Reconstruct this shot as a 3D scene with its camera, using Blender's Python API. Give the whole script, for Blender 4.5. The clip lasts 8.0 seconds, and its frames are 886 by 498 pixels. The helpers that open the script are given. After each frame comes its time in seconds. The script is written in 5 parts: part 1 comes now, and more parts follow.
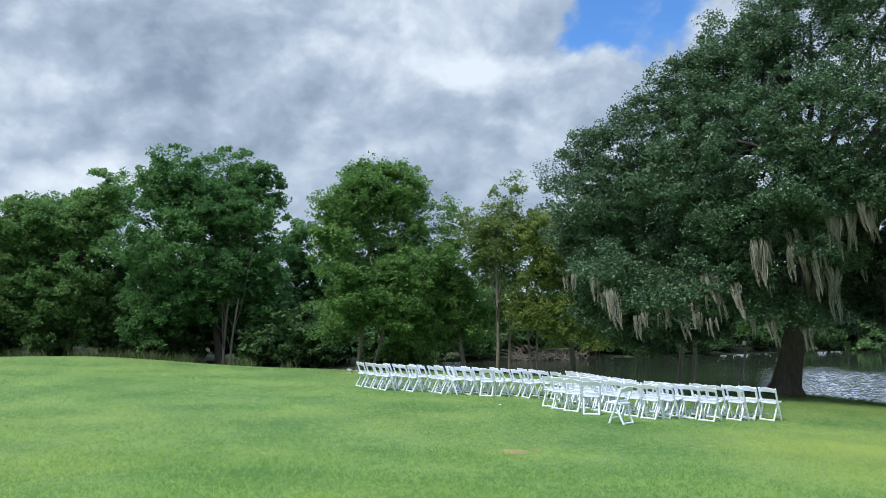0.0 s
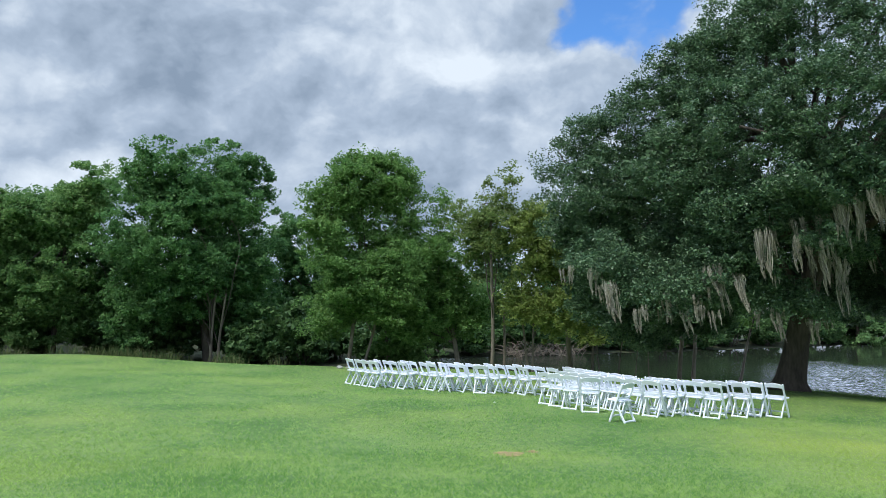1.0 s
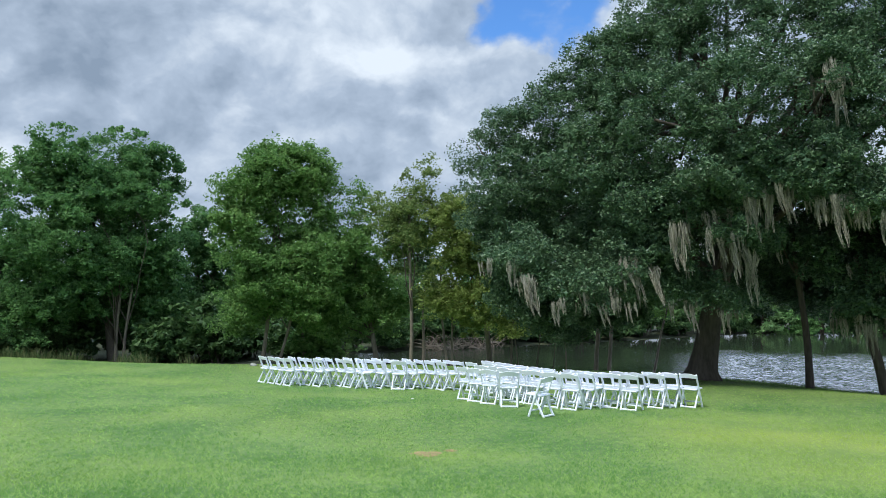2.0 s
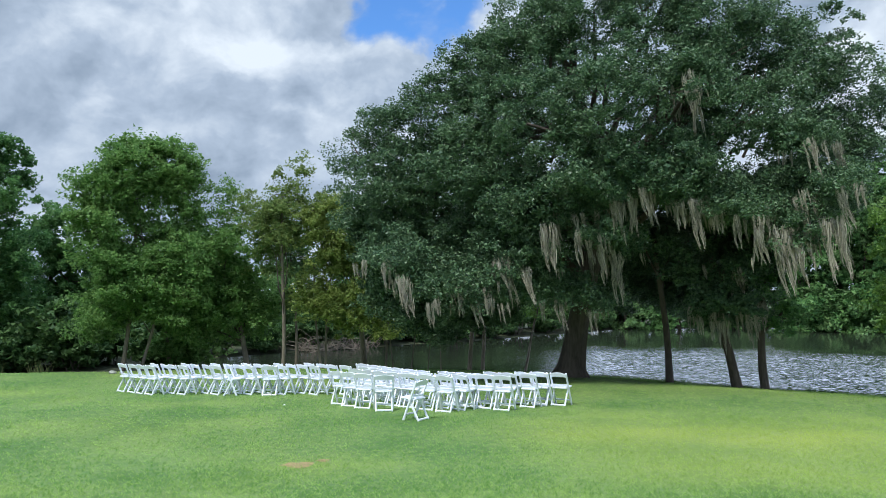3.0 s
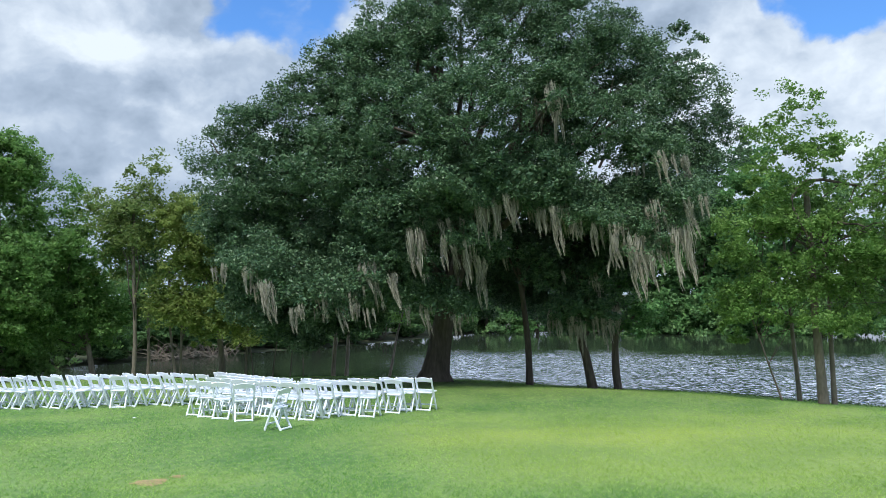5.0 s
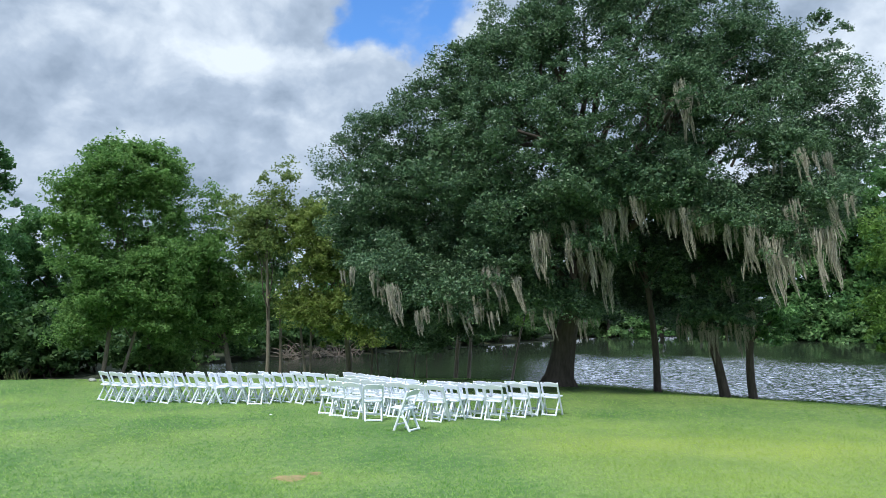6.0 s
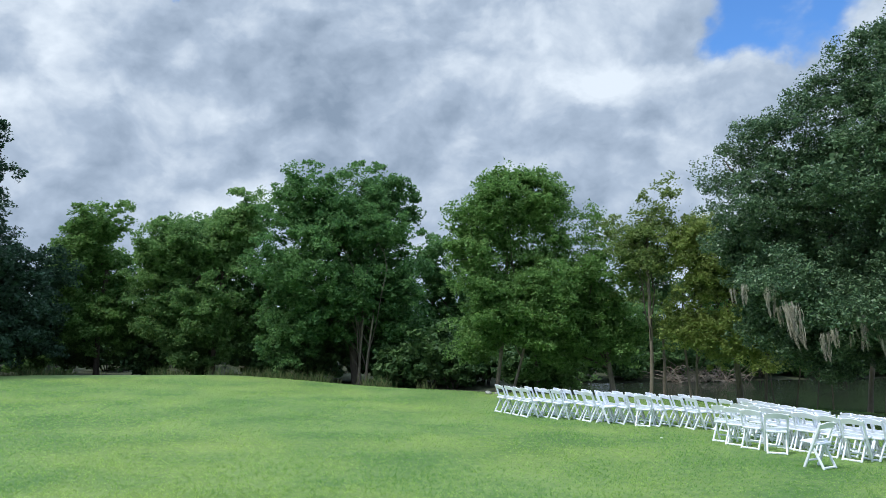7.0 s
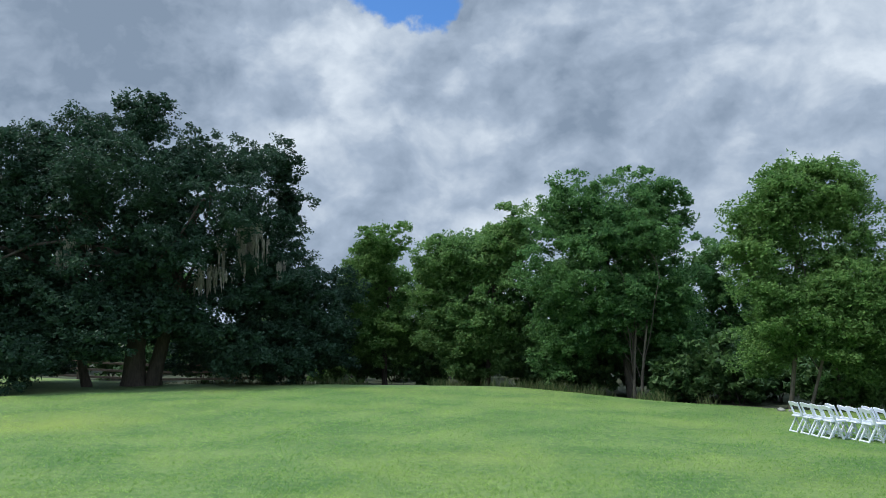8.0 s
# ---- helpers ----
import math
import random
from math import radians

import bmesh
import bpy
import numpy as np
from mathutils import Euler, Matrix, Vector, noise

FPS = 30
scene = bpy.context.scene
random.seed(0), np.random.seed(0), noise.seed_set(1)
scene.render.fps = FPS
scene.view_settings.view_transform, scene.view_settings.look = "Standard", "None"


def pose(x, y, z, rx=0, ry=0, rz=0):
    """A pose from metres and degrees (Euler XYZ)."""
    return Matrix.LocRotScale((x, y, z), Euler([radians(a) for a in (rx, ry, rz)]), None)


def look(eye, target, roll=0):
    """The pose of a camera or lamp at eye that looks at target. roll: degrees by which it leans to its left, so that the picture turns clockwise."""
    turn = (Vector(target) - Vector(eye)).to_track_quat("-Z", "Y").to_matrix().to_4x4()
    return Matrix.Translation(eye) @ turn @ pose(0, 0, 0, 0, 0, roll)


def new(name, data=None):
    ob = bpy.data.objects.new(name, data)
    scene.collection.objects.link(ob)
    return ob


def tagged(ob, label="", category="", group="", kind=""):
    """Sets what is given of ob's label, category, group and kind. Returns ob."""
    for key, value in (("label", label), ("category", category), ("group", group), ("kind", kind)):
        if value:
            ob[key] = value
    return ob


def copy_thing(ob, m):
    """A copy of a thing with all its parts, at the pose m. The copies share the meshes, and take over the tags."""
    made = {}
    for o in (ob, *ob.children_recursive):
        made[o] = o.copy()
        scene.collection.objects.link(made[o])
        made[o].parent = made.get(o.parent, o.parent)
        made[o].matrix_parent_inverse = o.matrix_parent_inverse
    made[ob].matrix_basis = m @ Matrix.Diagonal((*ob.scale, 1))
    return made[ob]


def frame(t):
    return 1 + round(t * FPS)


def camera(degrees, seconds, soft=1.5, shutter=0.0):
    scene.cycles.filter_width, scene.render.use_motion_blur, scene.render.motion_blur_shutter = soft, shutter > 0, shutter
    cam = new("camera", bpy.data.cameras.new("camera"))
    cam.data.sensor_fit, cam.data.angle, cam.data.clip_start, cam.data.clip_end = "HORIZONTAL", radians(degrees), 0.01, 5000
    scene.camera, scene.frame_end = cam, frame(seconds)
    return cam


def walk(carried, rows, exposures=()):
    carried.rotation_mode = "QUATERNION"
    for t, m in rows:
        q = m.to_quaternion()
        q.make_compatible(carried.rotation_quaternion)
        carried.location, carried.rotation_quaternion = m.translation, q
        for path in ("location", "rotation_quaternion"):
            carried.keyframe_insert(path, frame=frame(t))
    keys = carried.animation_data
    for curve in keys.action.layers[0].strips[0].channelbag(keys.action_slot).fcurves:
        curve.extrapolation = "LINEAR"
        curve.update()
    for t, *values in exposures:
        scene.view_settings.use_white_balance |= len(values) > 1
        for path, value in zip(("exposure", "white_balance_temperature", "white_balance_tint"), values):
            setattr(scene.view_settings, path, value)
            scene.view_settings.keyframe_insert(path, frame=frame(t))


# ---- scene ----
# ---------------------------------------------------------------- camera
cam = camera(59.07, 8.0, soft=0.65)
PATH = [  # seconds, eye, yaw, pitch, lean to the right
    (0.0, 0.000, 0.000, 2.500, 0.00, 3.88, -0.74),
    (0.5, 0.045, 0.504, 2.473, 0.13, 3.97, -0.62),
    (1.0, 0.108, 0.931, 2.415, -0.34, 3.64, -0.49),
    (1.2, 0.113, 1.026, 2.399, -0.94, 3.46, -0.53),
    (2.5, 0.242, 1.577, 2.475, -10.73, 3.01, 0.44),
    (3.0, 0.248, 1.628, 2.520, -15.35, 3.04, 0.45),
    (3.5, 0.221, 1.683, 2.554, -19.82, 2.88, 0.37),
    (4.0, 0.236, 1.726, 2.548, -23.08, 2.86, 0.43),
    (5.3, 0.266, 1.909, 2.514, -25.40, 3.35, 0.50),
    (5.5, 0.282, 1.955, 2.512, -24.18, 3.41, 0.47),
    (6.0, 0.097, 1.914, 2.550, -16.73, 3.53, 0.14),
    (6.5, -0.014, 1.939, 2.533, -3.68, 4.09, 0.17),
    (7.0, -0.150, 2.169, 2.499, 10.20, 5.02, -0.41),
    (7.5, -0.095, 2.489, 2.468, 21.29, 5.57, -0.10),
    (8.0, -0.167, 2.664, 2.477, 29.94, 5.86, 0.29),
]


def eye_pose(x, y, z, yaw, pitch, lean):
    a, p = radians(-yaw), radians(pitch)
    ahead = Vector((math.sin(a) * math.cos(p), math.cos(a) * math.cos(p), math.sin(p)))
    return look((x, y, z), Vector((x, y, z)) + ahead, -lean)


walk(cam, [(t, eye_pose(x, y, z, *turn)) for t, x, y, z, *turn in PATH], exposures=[(t, e, 6250, 7) for t, e in ((0.0, 0.0), (3.5, 0.08), (5.5, 0.12), (6.5, 0.11), (7.2, -0.05), (8.0, -0.17))])

# ---------------------------------------------------------------- world and sun
SUN_ELEVATION, SUN_AZIMUTH = 57.0, -128.0  # degrees; azimuth clockwise from +y
world = bpy.data.worlds.new("world")
scene.world = world
world.use_nodes = True
wt = world.node_tree
wt.nodes.clear()


def wnode(kind, **values):
    n = wt.nodes.new(kind)
    for key, value in values.items():
        n.inputs[key].default_value = value
    return n


sky = wt.nodes.new("ShaderNodeTexSky")
sky.sky_type, sky.sun_disc = "NISHITA", False
sky.sun_elevation, sky.sun_rotation = radians(SUN_ELEVATION), radians(SUN_AZIMUTH)
coord = wt.nodes.new("ShaderNodeTexCoord")
# heaped clouds over the whole sky, by the direction of view
sep = wt.nodes.new("ShaderNodeSeparateXYZ")
wt.links.new(coord.outputs["Generated"], sep.inputs[0])


def wmath(op, a, b=None, clamp=False):
    n = wt.nodes.new("ShaderNodeMath")
    n.operation, n.use_clamp = op, clamp
    for k, v in enumerate((a, b)):
        if v is None:
            continue
        if isinstance(v, (int, float)):
            n.inputs[k].default_value = v
        else:
            wt.links.new(v, n.inputs[k])
    return n.outputs[0]


def bank(direction, degrees, core=0.0):
    """1 within the core of a round part of the sky, 0 past its edge."""
    n = wt.nodes.new("ShaderNodeVectorMath")
    n.operation = "DOT_PRODUCT"
    n.inputs[1].default_value = Vector(direction).normalized()
    wt.links.new(warped, n.inputs[0])
    r = wt.nodes.new("ShaderNodeMapRange")
    r.interpolation_type = "SMOOTHSTEP"
    r.inputs["From Min"].default_value, r.inputs["From Max"].default_value = math.cos(radians(degrees)), math.cos(radians(degrees * core))
    wt.links.new(n.outputs["Value"], r.inputs["Value"])
    return r.outputs[0]


wob = wnode("ShaderNodeTexNoise", Scale=7.0, Detail=6.0, Roughness=0.55)
wt.links.new(coord.outputs["Generated"], wob.inputs["Vector"])


def wvec(op, a, b, c=None):
    n = wt.nodes.new("ShaderNodeVectorMath")
    n.operation = op
    for k, v in enumerate((a, b, c)):
        if v is None:
            continue
        if isinstance(v, tuple):
            n.inputs[k].default_value = v
        else:
            wt.links.new(v, n.inputs[k])
    return n.outputs[0]


stray = wvec("MULTIPLY_ADD", wob.outputs["Color"], (0.19, 0.19, 0.19), (-0.095, -0.095, -0.095))
warped = wvec("NORMALIZE", wvec("ADD", coord.outputs["Generated"], stray), None)
drift = wvec("MULTIPLY_ADD", wob.outputs["Color"], (0.06, 0.06, 0.06), (-0.03, -0.03, -0.03))
aloft = wvec("MULTIPLY", wvec("ADD", coord.outputs["Generated"], drift), (1.0, 1.0, 1.35))


def billow(where, detail):
    """Height of the heaped cloud: rounded heads upon larger ones."""
    heap = wt.nodes.new("ShaderNodeTexVoronoi")
    heap.feature, heap.normalize = "SMOOTH_F1", True
    for key, value in (("Scale", 5.0), ("Detail", detail), ("Roughness", 0.5), ("Lacunarity", 2.3), ("Smoothness", 0.3)):
        heap.inputs[key].default_value = value
    wt.links.new(where, heap.inputs["Vector"])
    mass = wnode("ShaderNodeTexNoise", Scale=3.6, Detail=detail + 3.0, Roughness=0.54)
    wt.links.new(where, mass.inputs["Vector"])
    return wmath("SUBTRACT", wmath("MULTIPLY", mass.outputs["Fac"], 1.3), heap.outputs["Distance"])


heaped = billow(aloft, 4.0)
sunward = billow(wvec("ADD", aloft, (-0.022, -0.01, 0.034)), 4.0)
relief = wmath("SUBTRACT", heaped, sunward)
# open blue gaps, sunlit heads and grey undersides of the cloud deck
opening = 0.0
for direction, degrees, amount in [((0.225, 0.91, 0.362), 7.5, 0.55), ((0.76, 0.57, 0.37), 7, 0.6), ((-0.506, 0.766, 0.46), 5.5, 0.7), ((0.056, 0.955, 0.293), 2.4, 0.3), ((0.02, 0.92, 0.41), 5, 0.28), ((0.35, 0.8, 0.50), 11, 0.5)]:
    opening = wmath("ADD", wmath("MULTIPLY", bank(direction, degrees), amount), opening)
bright = 0.0
for direction, degrees, amount in [((-0.137, 0.938, 0.319), 10, 0.09), ((0.08, 0.963, 0.258), 9, 0.12), ((0.202, 0.94, 0.275), 8, 0.08), ((0.745, 0.61, 0.271), 14, 0.25), ((-0.604, 0.738, 0.302), 8, 0.12),
                                   ((-0.50, 0.778, 0.35), 9, 0.06), ((-0.088, 0.938, 0.336), 8, 0.05), ((-0.442, 0.881, 0.171), 8, 0.14), ((-0.041, 0.95, 0.30), 6, -0.07), ((-0.339, 0.91, 0.24), 12, -0.09),
                                   ((-0.062, 0.98, 0.17), 9, -0.07), ((-0.80, 0.52, 0.33), 20, -0.10), ((-0.486, 0.839, 0.244), 9, -0.06), ((0.35, 0.93, 0.15), 12, -0.03)]:
    bright = wmath("ADD", wmath("MULTIPLY", bank(direction, degrees), amount), bright)
for direction, degrees, amount in [((-0.102, 0.936, 0.337), 5.0, 0.08), ((0.083, 0.962, 0.259), 4.5, 0.11), ((0.745, 0.612, 0.267), 8, 0.12), ((-0.518, 0.786, 0.337), 6, 0.15), ((-0.249, 0.922, 0.297), 5, 0.08), ((-0.02, 0.95, 0.31), 3, 0.08), ((-0.40, 0.86, 0.31), 4.5, 0.07)]:
    bright = wmath("ADD", wmath("MULTIPLY", bank(direction, degrees, 0.72), amount), bright)
cloud_ramp = wt.nodes.new("ShaderNodeValToRGB")
ce = cloud_ramp.color_ramp.elements
ce[0].position, ce[0].color = 0.14, (0.27, 0.34, 0.45, 1)
ce[1].position, ce[1].color = 0.95, (0.82, 0.88, 0.97, 1)
mid_stop = ce.new(0.5)
mid_stop.color = (0.45, 0.53, 0.66, 1)
glow = wmath("ADD", wmath("MULTIPLY", heaped, 0.50), wmath("MULTIPLY", relief, 1.5))
wt.links.new(wmath("ADD", wmath("ADD", glow, wmath("ADD", 0.255, wmath("MULTIPLY", wmath("MAXIMUM", wmath("SUBTRACT", 0.24, sep.outputs[2]), 0.0), 0.75))), wmath("MULTIPLY", bright, 1.15)), cloud_ramp.inputs[0])
cover = wt.nodes.new("ShaderNodeMapRange")
cover.interpolation_type = "SMOOTHSTEP"
cover.inputs["From Min"].default_value, cover.inputs["From Max"].default_value = 0.16, 0.36
wt.links.new(wmath("SUBTRACT", wmath("ADD", wmath("MULTIPLY", heaped, 0.75), 0.42), opening), cover.inputs["Value"])
# thick cloud glows more the higher it stands
lift = wt.nodes.new("ShaderNodeVectorMath")
lift.operation = "SCALE"
wt.links.new(cloud_ramp.outputs[0], lift.inputs[0])
wt.links.new(wmath("ADD", wmath("MULTIPLY", wmath("MAXIMUM", wmath("SUBTRACT", sep.outputs[2], 0.40), 0.0), 4.2), 1.0), lift.inputs["Scale"])
gain = wt.nodes.new("ShaderNodeVectorMath")
gain.operation = "MULTIPLY"
gain.inputs[1].default_value = (0.085, 0.135, 0.20)
wt.links.new(sky.outputs[0], gain.inputs[0])
blend = wt.nodes.new("ShaderNodeMix")
blend.data_type = "RGBA"
wt.links.new(cover.outputs[0], blend.inputs["Factor"])
wt.links.new(gain.outputs[0], blend.inputs["A"])
wt.links.new(lift.outputs[0], blend.inputs["B"])
back = wnode("ShaderNodeBackground", Strength=1.0)
wt.links.new(blend.outputs["Result"], back.inputs["Color"])
out = wt.nodes.new("ShaderNodeOutputWorld")
wt.links.new(back.outputs[0], out.inputs["Surface"])

sun = new("sun", bpy.data.lights.new("sun", "SUN"))
sun.data.energy, sun.data.angle, sun.data.color = 3.6, radians(10), (1.0, 0.95, 0.86)
sa, se = radians(SUN_AZIMUTH), radians(SUN_ELEVATION)
sun.matrix_world = look((math.sin(sa) * 50, math.cos(sa) * 50, 60), (math.sin(sa) * 50 - math.sin(sa) * math.cos(se), math.cos(sa) * 50 - math.cos(sa) * math.cos(se), 60 - math.sin(se)))

# ---------------------------------------------------------------- materials


def material(name, low, high, rough=0.6, scale=4.0, fine=40.0, bump=0.2, depth=0.01, island=0.0, metal=0.0, through_light=0.0, spec=0.5, stretch=(1, 1, 1)):
    m = bpy.data.materials.new(name)
    m.use_nodes = True
    nt = m.node_tree
    b = nt.nodes["Principled BSDF"]
    b.inputs["Roughness"].default_value, b.inputs["Metallic"].default_value = rough, metal
    b.inputs["Specular IOR Level"].default_value = spec
    tc = nt.nodes.new("ShaderNodeTexCoord")
    mp = nt.nodes.new("ShaderNodeMapping")
    mp.inputs["Scale"].default_value = stretch
    nt.links.new(tc.outputs["Object"], mp.inputs[0])
    n1, n2 = nt.nodes.new("ShaderNodeTexNoise"), nt.nodes.new("ShaderNodeTexNoise")
    n1.inputs["Scale"].default_value, n1.inputs["Detail"].default_value = scale, 4
    n2.inputs["Scale"].default_value, n2.inputs["Detail"].default_value = fine, 3
    for n in (n1, n2):
        nt.links.new(mp.outputs[0], n.inputs["Vector"])
    add = nt.nodes.new("ShaderNodeMath")
    add.operation = "MULTIPLY_ADD"
    add.inputs[1].default_value = 0.45
    nt.links.new(n2.outputs["Fac"], add.inputs[0])
    half = nt.nodes.new("ShaderNodeMath")
    half.operation = "MULTIPLY"
    half.inputs[1].default_value = 0.55
    nt.links.new(n1.outputs["Fac"], half.inputs[0])
    nt.links.new(half.outputs[0], add.inputs[2])
    fac = add.outputs[0]
    if island:
        geo = nt.nodes.new("ShaderNodeNewGeometry")
        mix = nt.nodes.new("ShaderNodeMath")
        mix.operation = "MULTIPLY_ADD"
        mix.inputs[1].default_value = island
        nt.links.new(geo.outputs["Random Per Island"], mix.inputs[0])
        less = nt.nodes.new("ShaderNodeMath")
        less.operation = "SUBTRACT"
        less.inputs[1].default_value = island / 2
        nt.links.new(fac, less.inputs[0])
        nt.links.new(less.outputs[0], mix.inputs[2])
        fac = mix.outputs[0]
    ramp = nt.nodes.new("ShaderNodeValToRGB")
    e = ramp.color_ramp.elements
    e[0].position, e[0].color = 0.3, (*low, 1)
    e[1].position, e[1].color = 0.7, (*high, 1)
    nt.links.new(fac, ramp.inputs[0])
    nt.links.new(ramp.outputs[0], b.inputs["Base Color"])
    if bump:
        bp = nt.nodes.new("ShaderNodeBump")
        bp.inputs["Strength"].default_value, bp.inputs["Distance"].default_value = bump, depth
        nt.links.new(n2.outputs["Fac"], bp.inputs["Height"])
        nt.links.new(bp.outputs[0], b.inputs["Normal"])
    if through_light:
        tr = nt.nodes.new("ShaderNodeBsdfTranslucent")
        nt.links.new(ramp.outputs[0], tr.inputs["Color"])
        ms = nt.nodes.new("ShaderNodeMixShader")
        ms.inputs[0].default_value = through_light
        nt.links.new(b.outputs[0], ms.inputs[1])
        nt.links.new(tr.outputs[0], ms.inputs[2])
        nt.links.new(ms.outputs[0], nt.nodes["Material Output"].inputs["Surface"])
    return m


def leaf(name, low, high, rough=0.6, tl=0.3, island=0.45):
    return material(name, low, high, rough, 0.35, 2.0, 0, 0, island=island, through_light=tl, spec=0.3)


LEAF_OAK = leaf("leaf_live_oak", (0.046, 0.098, 0.052), (0.126, 0.206, 0.104), 0.42, 0.22, 0.75)
LEAF_YELLOW = leaf("leaf_yellow_green", (0.135, 0.21, 0.05), (0.31, 0.38, 0.11), tl=0.5)
# shrub green, lowered to carry the shade of the trees above
LEAF_SHRUB_SHADE = leaf("leaf_shrub_shade", (0.038, 0.092, 0.032), (0.105, 0.19, 0.062), tl=0.4)
# second oak: live oak leaf darkened, its shade put into the colour
LEAF_OAK_SHADE = leaf("leaf_oak_shade_tone", (0.024, 0.058, 0.035), (0.052, 0.106, 0.063))
LEAF_DEEP = leaf("leaf_deep_green", (0.060, 0.154, 0.052), (0.155, 0.30, 0.098), tl=0.5)
LEAF_MID = leaf("leaf_mid_green", (0.092, 0.20, 0.052), (0.215, 0.36, 0.11), tl=0.5)
LEAF_FRESH = leaf("leaf_fresh_green", (0.088, 0.185, 0.038), (0.205, 0.335, 0.088), tl=0.5)
LEAF_OLIVE = leaf("leaf_olive", (0.10, 0.168, 0.05), (0.245, 0.32, 0.105), tl=0.5)
LEAF_DULL = leaf("leaf_dull_green", (0.092, 0.20, 0.062), (0.215, 0.35, 0.118), tl=0.5)
BARK = material("bark", (0.035, 0.028, 0.023), (0.135, 0.11, 0.09), 0.9, 2.0, 14.0, 0.8, 0.05, stretch=(1, 1, 0.25))
BARK_PALE = material("bark_pale", (0.09, 0.076, 0.06), (0.25, 0.215, 0.175), 0.9, 3.0, 18.0, 0.6, 0.03, stretch=(1, 1, 0.3))
MOSS = material("spanish_moss", (0.25, 0.235, 0.19), (0.50, 0.475, 0.40), 0.95, 2.0, 20.0, 0, 0, island=0.6, through_light=0.3)
WHITE = material("white_resin", (0.76, 0.80, 0.90), (0.83, 0.86, 0.95), 0.4, 3.0, 60.0, 0.05, 0.002)
# leaf litter, with the shade under the trees put into its dark colour
SLAB_FLOOR = material("leaf_litter_shade", (0.016, 0.026, 0.011), (0.052, 0.06, 0.027), 0.95, 1.2, 16.0, 0.6, 0.05)

# ---------------------------------------------------------------- mesh helpers


def mesh_from(name, verts, faces, mats, face_mat=None, smooth=False):
    """verts: n x 3 array; faces: m x k array (one face size)."""
    verts, faces = np.asarray(verts, np.float32), np.asarray(faces, np.int32)
    me = bpy.data.meshes.new(name)
    m, k = faces.shape
    me.vertices.add(len(verts))
    me.vertices.foreach_set("co", verts.ravel())
    me.loops.add(m * k)
    me.loops.foreach_set("vertex_index", faces.ravel())
    me.polygons.add(m)
    me.polygons.foreach_set("loop_start", np.arange(0, m * k, k, dtype=np.int32))
    if face_mat is not None:
        me.polygons.foreach_set("material_index", np.asarray(face_mat, np.int32))
    me.polygons.foreach_set("use_smooth", np.full(m, smooth))
    for mt in mats:
        me.materials.append(mt)
    me.update(calc_edges=True)
    me.validate()
    return me


def part(name, me, parent=None, label=""):
    ob = new(name, me)
    ob.parent = parent
    return tagged(ob, label) if label else ob


def tube(path, radii, sides=8, rng=None, lump=0.0):
    """Vertices and quads of a tapered tube along a path."""
    path = np.asarray(path, float)
    n = len(path)
    tang = np.gradient(path, axis=0)
    tang /= np.linalg.norm(tang, axis=1, keepdims=True) + 1e-9
    ref = np.where(np.abs(tang[:, 2:]) > 0.9, [[1.0, 0, 0]], [[0, 0, 1.0]])
    a = np.cross(tang, ref)
    a /= np.linalg.norm(a, axis=1, keepdims=True) + 1e-9
    b = np.cross(tang, a)
    ang = np.linspace(0, 2 * np.pi, sides, endpoint=False)
    r = np.asarray(radii, float)[:, None] * np.ones(sides)
    if lump:
        r = r * (1 + lump * rng.standard_normal((n, sides)))
    v = path[:, None] + r[..., None] * (np.cos(ang)[None, :, None] * a[:, None] + np.sin(ang)[None, :, None] * b[:, None])
    q = []
    for i in range(n - 1):
        for j in range(sides):
            k = (j + 1) % sides
            q.append((i * sides + j, i * sides + k, (i + 1) * sides + k, (i + 1) * sides + j))
    return v.reshape(-1, 3), np.array(q)


def joined(pieces):
    vs, fs, o = [], [], 0
    for v, f in pieces:
        vs.append(v)
        fs.append(f + o)
        o += len(v)
    return np.concatenate(vs), np.concatenate(fs)


def leaves(points, size, rng, flat=0.25, narrow=0.55):
    """One small pointed leaf at each point."""
    n = len(points)
    along = rng.standard_normal((n, 3))
    along[:, 2] = along[:, 2] * 0.6 - 0.25
    along /= np.linalg.norm(along, axis=1, keepdims=True)
    up = rng.standard_normal((n, 3)) * (1 - flat)
    up[:, 2] += flat * 2
    side = np.cross(along, up)
    side /= np.linalg.norm(side, axis=1, keepdims=True) + 1e-9
    s = (size * rng.uniform(0.6, 1.35, n))[:, None]
    v = np.stack([points + along * s * 0.6, points - along * s * 0.4 + side * s * narrow * 0.6, points - along * s * 0.4 - side * s * narrow * 0.6], 1)
    return v.reshape(-1, 3), np.arange(n * 3).reshape(n, 3)


def inner_leaves(lobes, count, size, rng):
    """Larger shaded leaves deep inside the lobes."""
    deep = [q for q in lobes if min(q[3:6]) > 0.6] or lobes
    l = np.array([deep[k] for k in rng.integers(0, len(deep), count)])
    d = rng.standard_normal((count, 3))
    d *= (0.68 * rng.random(count) ** 0.4 / np.linalg.norm(d, axis=1))[:, None]
    return leaves(l[:, :3] + d * l[:, 3:6], size, rng, 0.1, 0.8)


